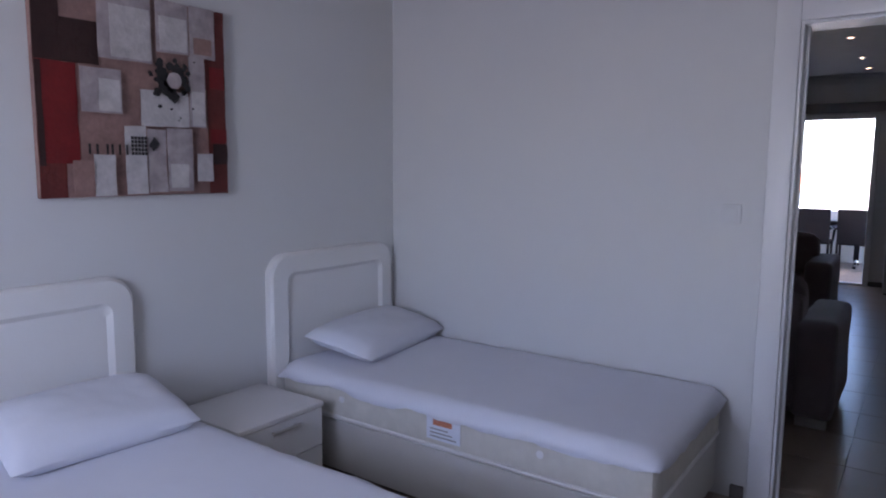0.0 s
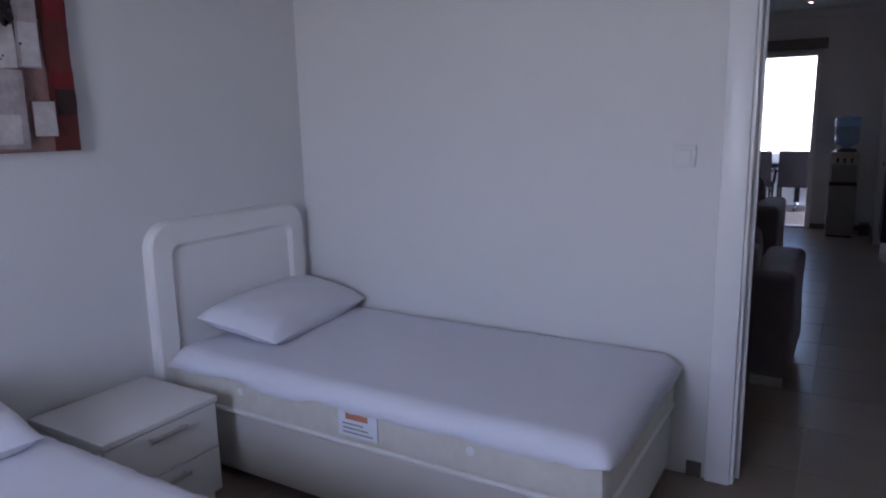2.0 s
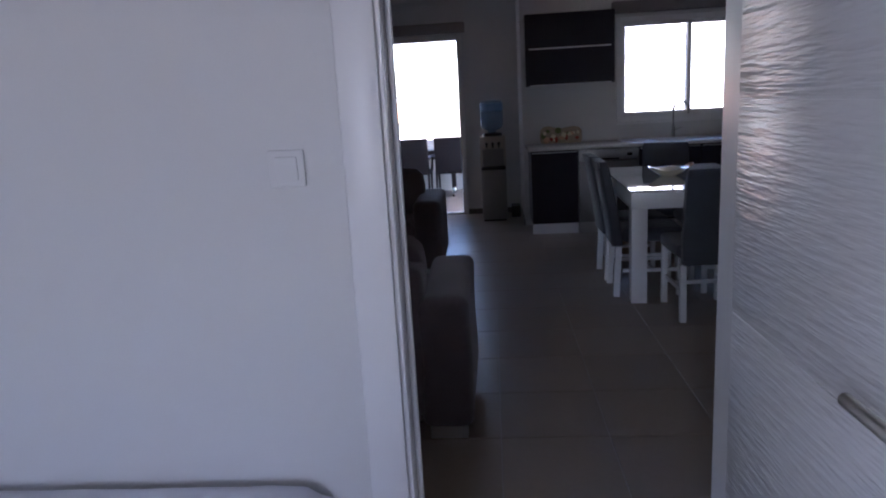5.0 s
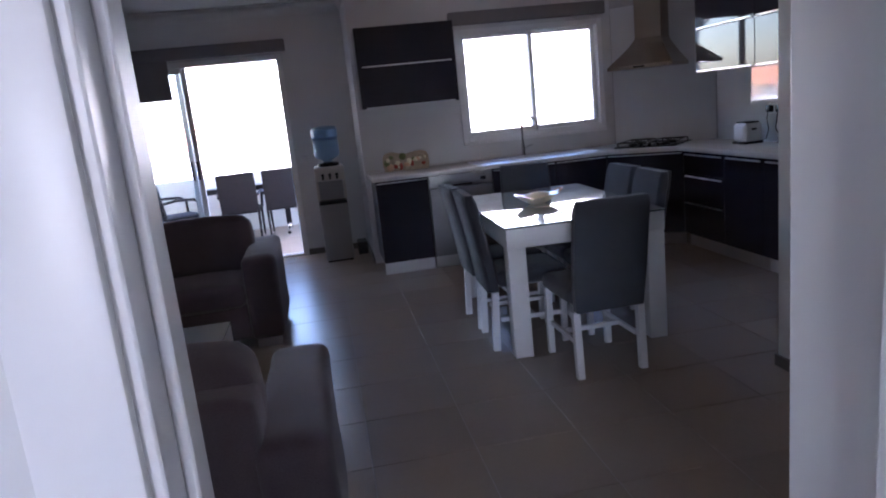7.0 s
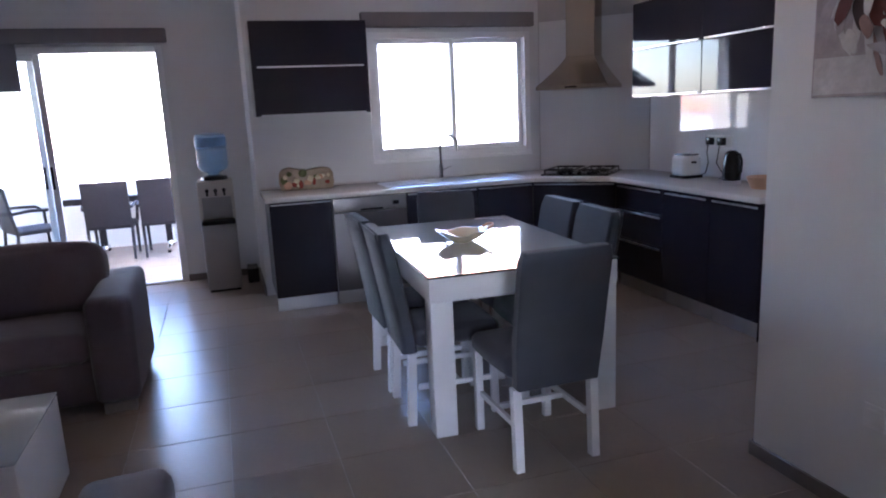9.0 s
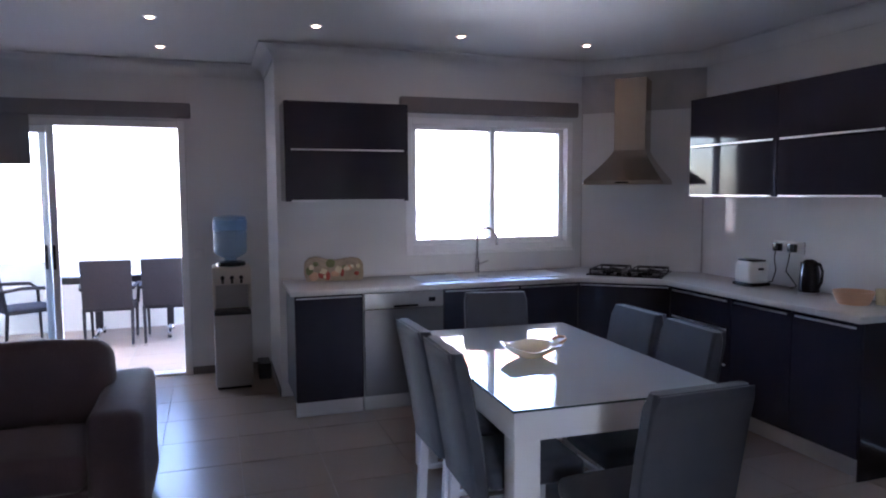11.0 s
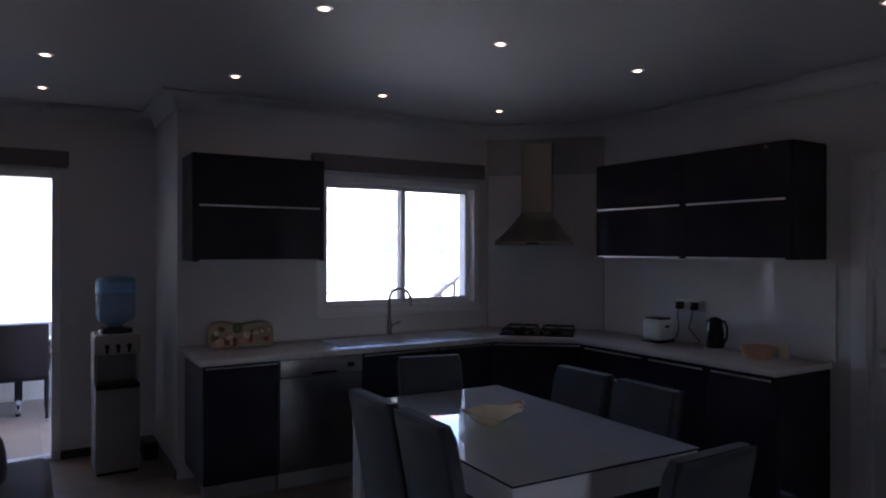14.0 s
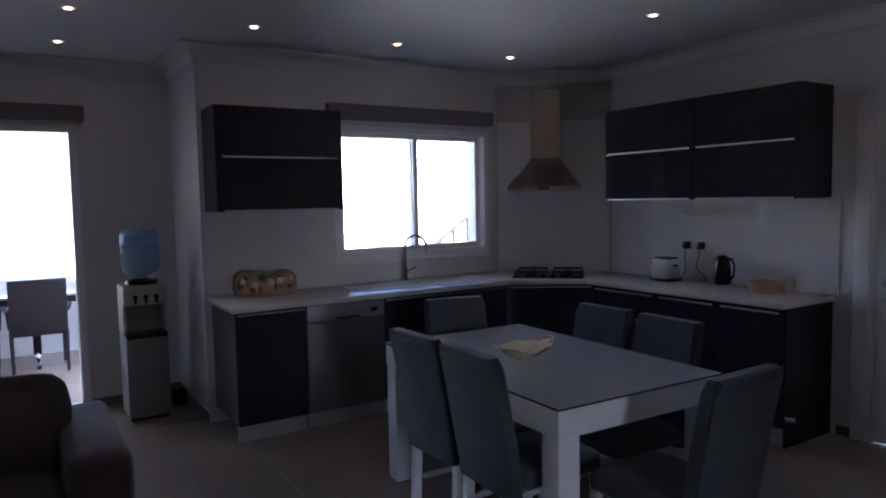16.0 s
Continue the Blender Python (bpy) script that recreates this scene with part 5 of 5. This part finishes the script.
part("cup", lathe([(0.0, 0), (0.035, 0), (0.04, 0.09), (0.036, 0.09), (0.032, 0.006), (0, 0.006)], 20), M_BOWL, pb)

so = thing("wall_socket", "double white wall socket with two black plugs", "socket", (LX1 - 0.012, 4.42, 1.17))
part("plate", box((-0.010, -0.13, -0.043), (0.0, 0.13, 0.043), 0.003, 2), M_SOCKET, so)
for y, z1, yb in ((0.075, -0.24, 0.09), (-0.05, -0.25, -0.12)):
    part("plug", box((-0.05, y - 0.028, -0.028), (-0.010, y + 0.028, 0.028), 0.006, 2), M_BLACK, so)
    part("cable", pipe([(-0.045, y, -0.02), (-0.055, y, -0.08), (-0.04, y * 0.7 + 0.02, -0.16), (-0.05, yb, z1), (-0.10, yb, z1 - 0.01)], 0.004, 6), M_BLACK, so)

# ---- balcony things ----
bt = thing("balcony_table", "outdoor dining table with a pale glass top", "table", (-0.35, 9.02, -0.02))
part("top", box((-0.85, -0.36, 0.71), (0.85, 0.36, 0.735), 0.006, 2), M_TGLASS, bt)
for x in (-0.45, 0.28):
    part("post", box((x - 0.035, -0.035, 0.10), (x + 0.035, 0.035, 0.64), 0.004, 1), M_WICKER, bt)
    ft = part("foot", box((x - 0.02, -0.30, 0.03), (x + 0.02, 0.30, 0.07), 0.006, 2), M_CHROME, bt, "bright metal foot bar")
    part("collar", tube((x, 0, 0.07), (x, 0, 0.20), 0.04, 0.028), M_CHROME, ft)
    for y in (-0.27, 0.27):
        part("pad", tube((x, y, 0.0), (x, y, 0.03), 0.022), M_BLACK, ft)
part("apron", box((-0.82, -0.33, 0.64), (0.82, 0.33, 0.708), 0.004, 1), M_WICKER, bt)


def wicker_chair(at, rz, copy=None):
    if copy is not None:
        return copy_thing(copy, pose(*at, 0, 0, rz))
    o = thing("wicker_chair", "dark brown wicker armchair with metal feet on the balcony", "chair", at, rz, "wicker chairs on the balcony")
    part("seat", box((-0.24, -0.22, 0.38), (0.24, 0.24, 0.43), 0.012, 2), M_WICKER, o)
    part("backrest", box((-0.235, -0.03, 0), (0.235, 0.01, 0.50), 0.012, 2, m=pose(0, -0.22, 0.42, 9)), M_WICKER, o)
    for sx in (-1, 1):
        for y0, y1 in ((-0.22, -0.25), (0.21, 0.22)):
            lg = part("leg", tube((sx * 0.22, y1, 0.03), (sx * 0.225, y0, 0.42), 0.014, 0.018, 10), M_WICKER, o)
            part("glide", tube((sx * 0.22, y1, 0.0), (sx * 0.22, y1, 0.032), 0.018, seg=10), M_CHROME, lg, "bright metal glide")
        part("armrest", pipe([(sx * 0.24, -0.27, 0.62), (sx * 0.265, -0.10, 0.645), (sx * 0.265, 0.14, 0.63), (sx * 0.25, 0.21, 0.57), (sx * 0.235, 0.21, 0.40)], 0.018, 8), M_WICKER, o)
    return o


k0 = wicker_chair((-0.62, 8.62, -0.02), 0)
wicker_chair((-0.06, 8.64, -0.02), 0, k0)
wicker_chair((0.72, 9.0, -0.02), 90, k0)
wicker_chair((-1.45, 8.75, -0.02), -60, k0)

# ---- downlights ----
dl0 = None
for x, y in [(0.115, 2.55), (1.13, 2.55), (2.14, 2.60), (3.17, 2.60), (0.097, 4.07), (1.13, 3.95), (2.105, 3.965), (3.112, 3.965), (0.09, 5.43), (1.10, 5.36), (2.11, 5.36), (3.11, 5.36), (0.09, 6.33), (1.13, 1.0), (0.115, 1.0)]:
    if dl0 is None:
        dl0 = thing("downlight", "small round recessed downlight, switched on", "downlight", (x, y, H), 0, "ceiling downlights")
        part("ring", lathe([(0.026, -0.001), (0.040, -0.001), (0.038, -0.007), (0.028, -0.008), (0.026, -0.004)], 24), M_PVC, dl0)
        part("bulb", lathe([(0.0, -0.002), (0.021, -0.002), (0.019, -0.006), (0.0, -0.007)], 20), M_LAMP, dl0, "glowing warm bulb")
    else:
        copy_thing(dl0, pose(x, y, H))

# ---- floor tiles, one by one ----
T, G = 0.455, 0.0035


def tiles(parent, x0, x1, y0, y1, ox, oy, z, mat, keep=None):
    shared = {}
    i0, i1 = math.floor((x0 - ox) / T), math.ceil((x1 - ox) / T)
    j0, j1 = math.floor((y0 - oy) / T), math.ceil((y1 - oy) / T)
    for i in range(i0, i1):
        for j in range(j0, j1):
            a0, a1 = max(x0, ox + i * T), min(x1, ox + (i + 1) * T)
            c0, c1 = max(y0, oy + j * T), min(y1, oy + (j + 1) * T)
            if a1 - a0 < 0.02 or c1 - c0 < 0.02 or (keep and not keep((a0 + a1) / 2, (c0 + c1) / 2)):
                continue
            w_, d_ = round(a1 - a0 - G, 4), round(c1 - c0 - G, 4)
            if (w_, d_) not in shared:
                bm = box((-w_ / 2, -d_ / 2, -0.008), (w_ / 2, d_ / 2, 0), 0.0012, 1)
                me = bpy.data.meshes.new("tile")
                bm.to_mesh(me)
                bm.free()
                for p in me.polygons:
                    p.material_index = 0
                me.materials.append(mat)
                shared[(w_, d_)] = me
            o = new("tile", shared[(w_, d_)])
            o.parent = parent
            o.location = ((a0 + a1) / 2, (c0 + c1) / 2, z)


fl = structure("floor", box((LX0, WALL_Y0, -0.2), (4.6, BALY + 0.18, -0.0025)), M_GROUT, "grey-brown porcelain tiled living room floor", "floor")
tiles(fl, LX0, 4.4, 0.0, BALY, 0.535, 3.87, 0, M_TILE, lambda x, y: not (x > 2.65 and 1.35 < y < 2.31) and not (x > 1.1 and y > KY))
fb2 = structure("floor_bedroom", box((BX0 - 0.1, BY0 - 0.1, -0.2), (BX1 + 0.1, 0.0, -0.0025)), M_GROUT, "grey-brown porcelain tiled bedroom floor", "floor")
tiles(fb2, BX0, BX1, BY0, 0.0, 0.535, 3.87, 0, M_TILE)
bf = bpy.data.objects["balcony_floor"]
tiles(bf, -2.6, 1.35, BALY + 0.18, 9.5, 0.1, 7.5, -0.02, M_BALFLOOR)
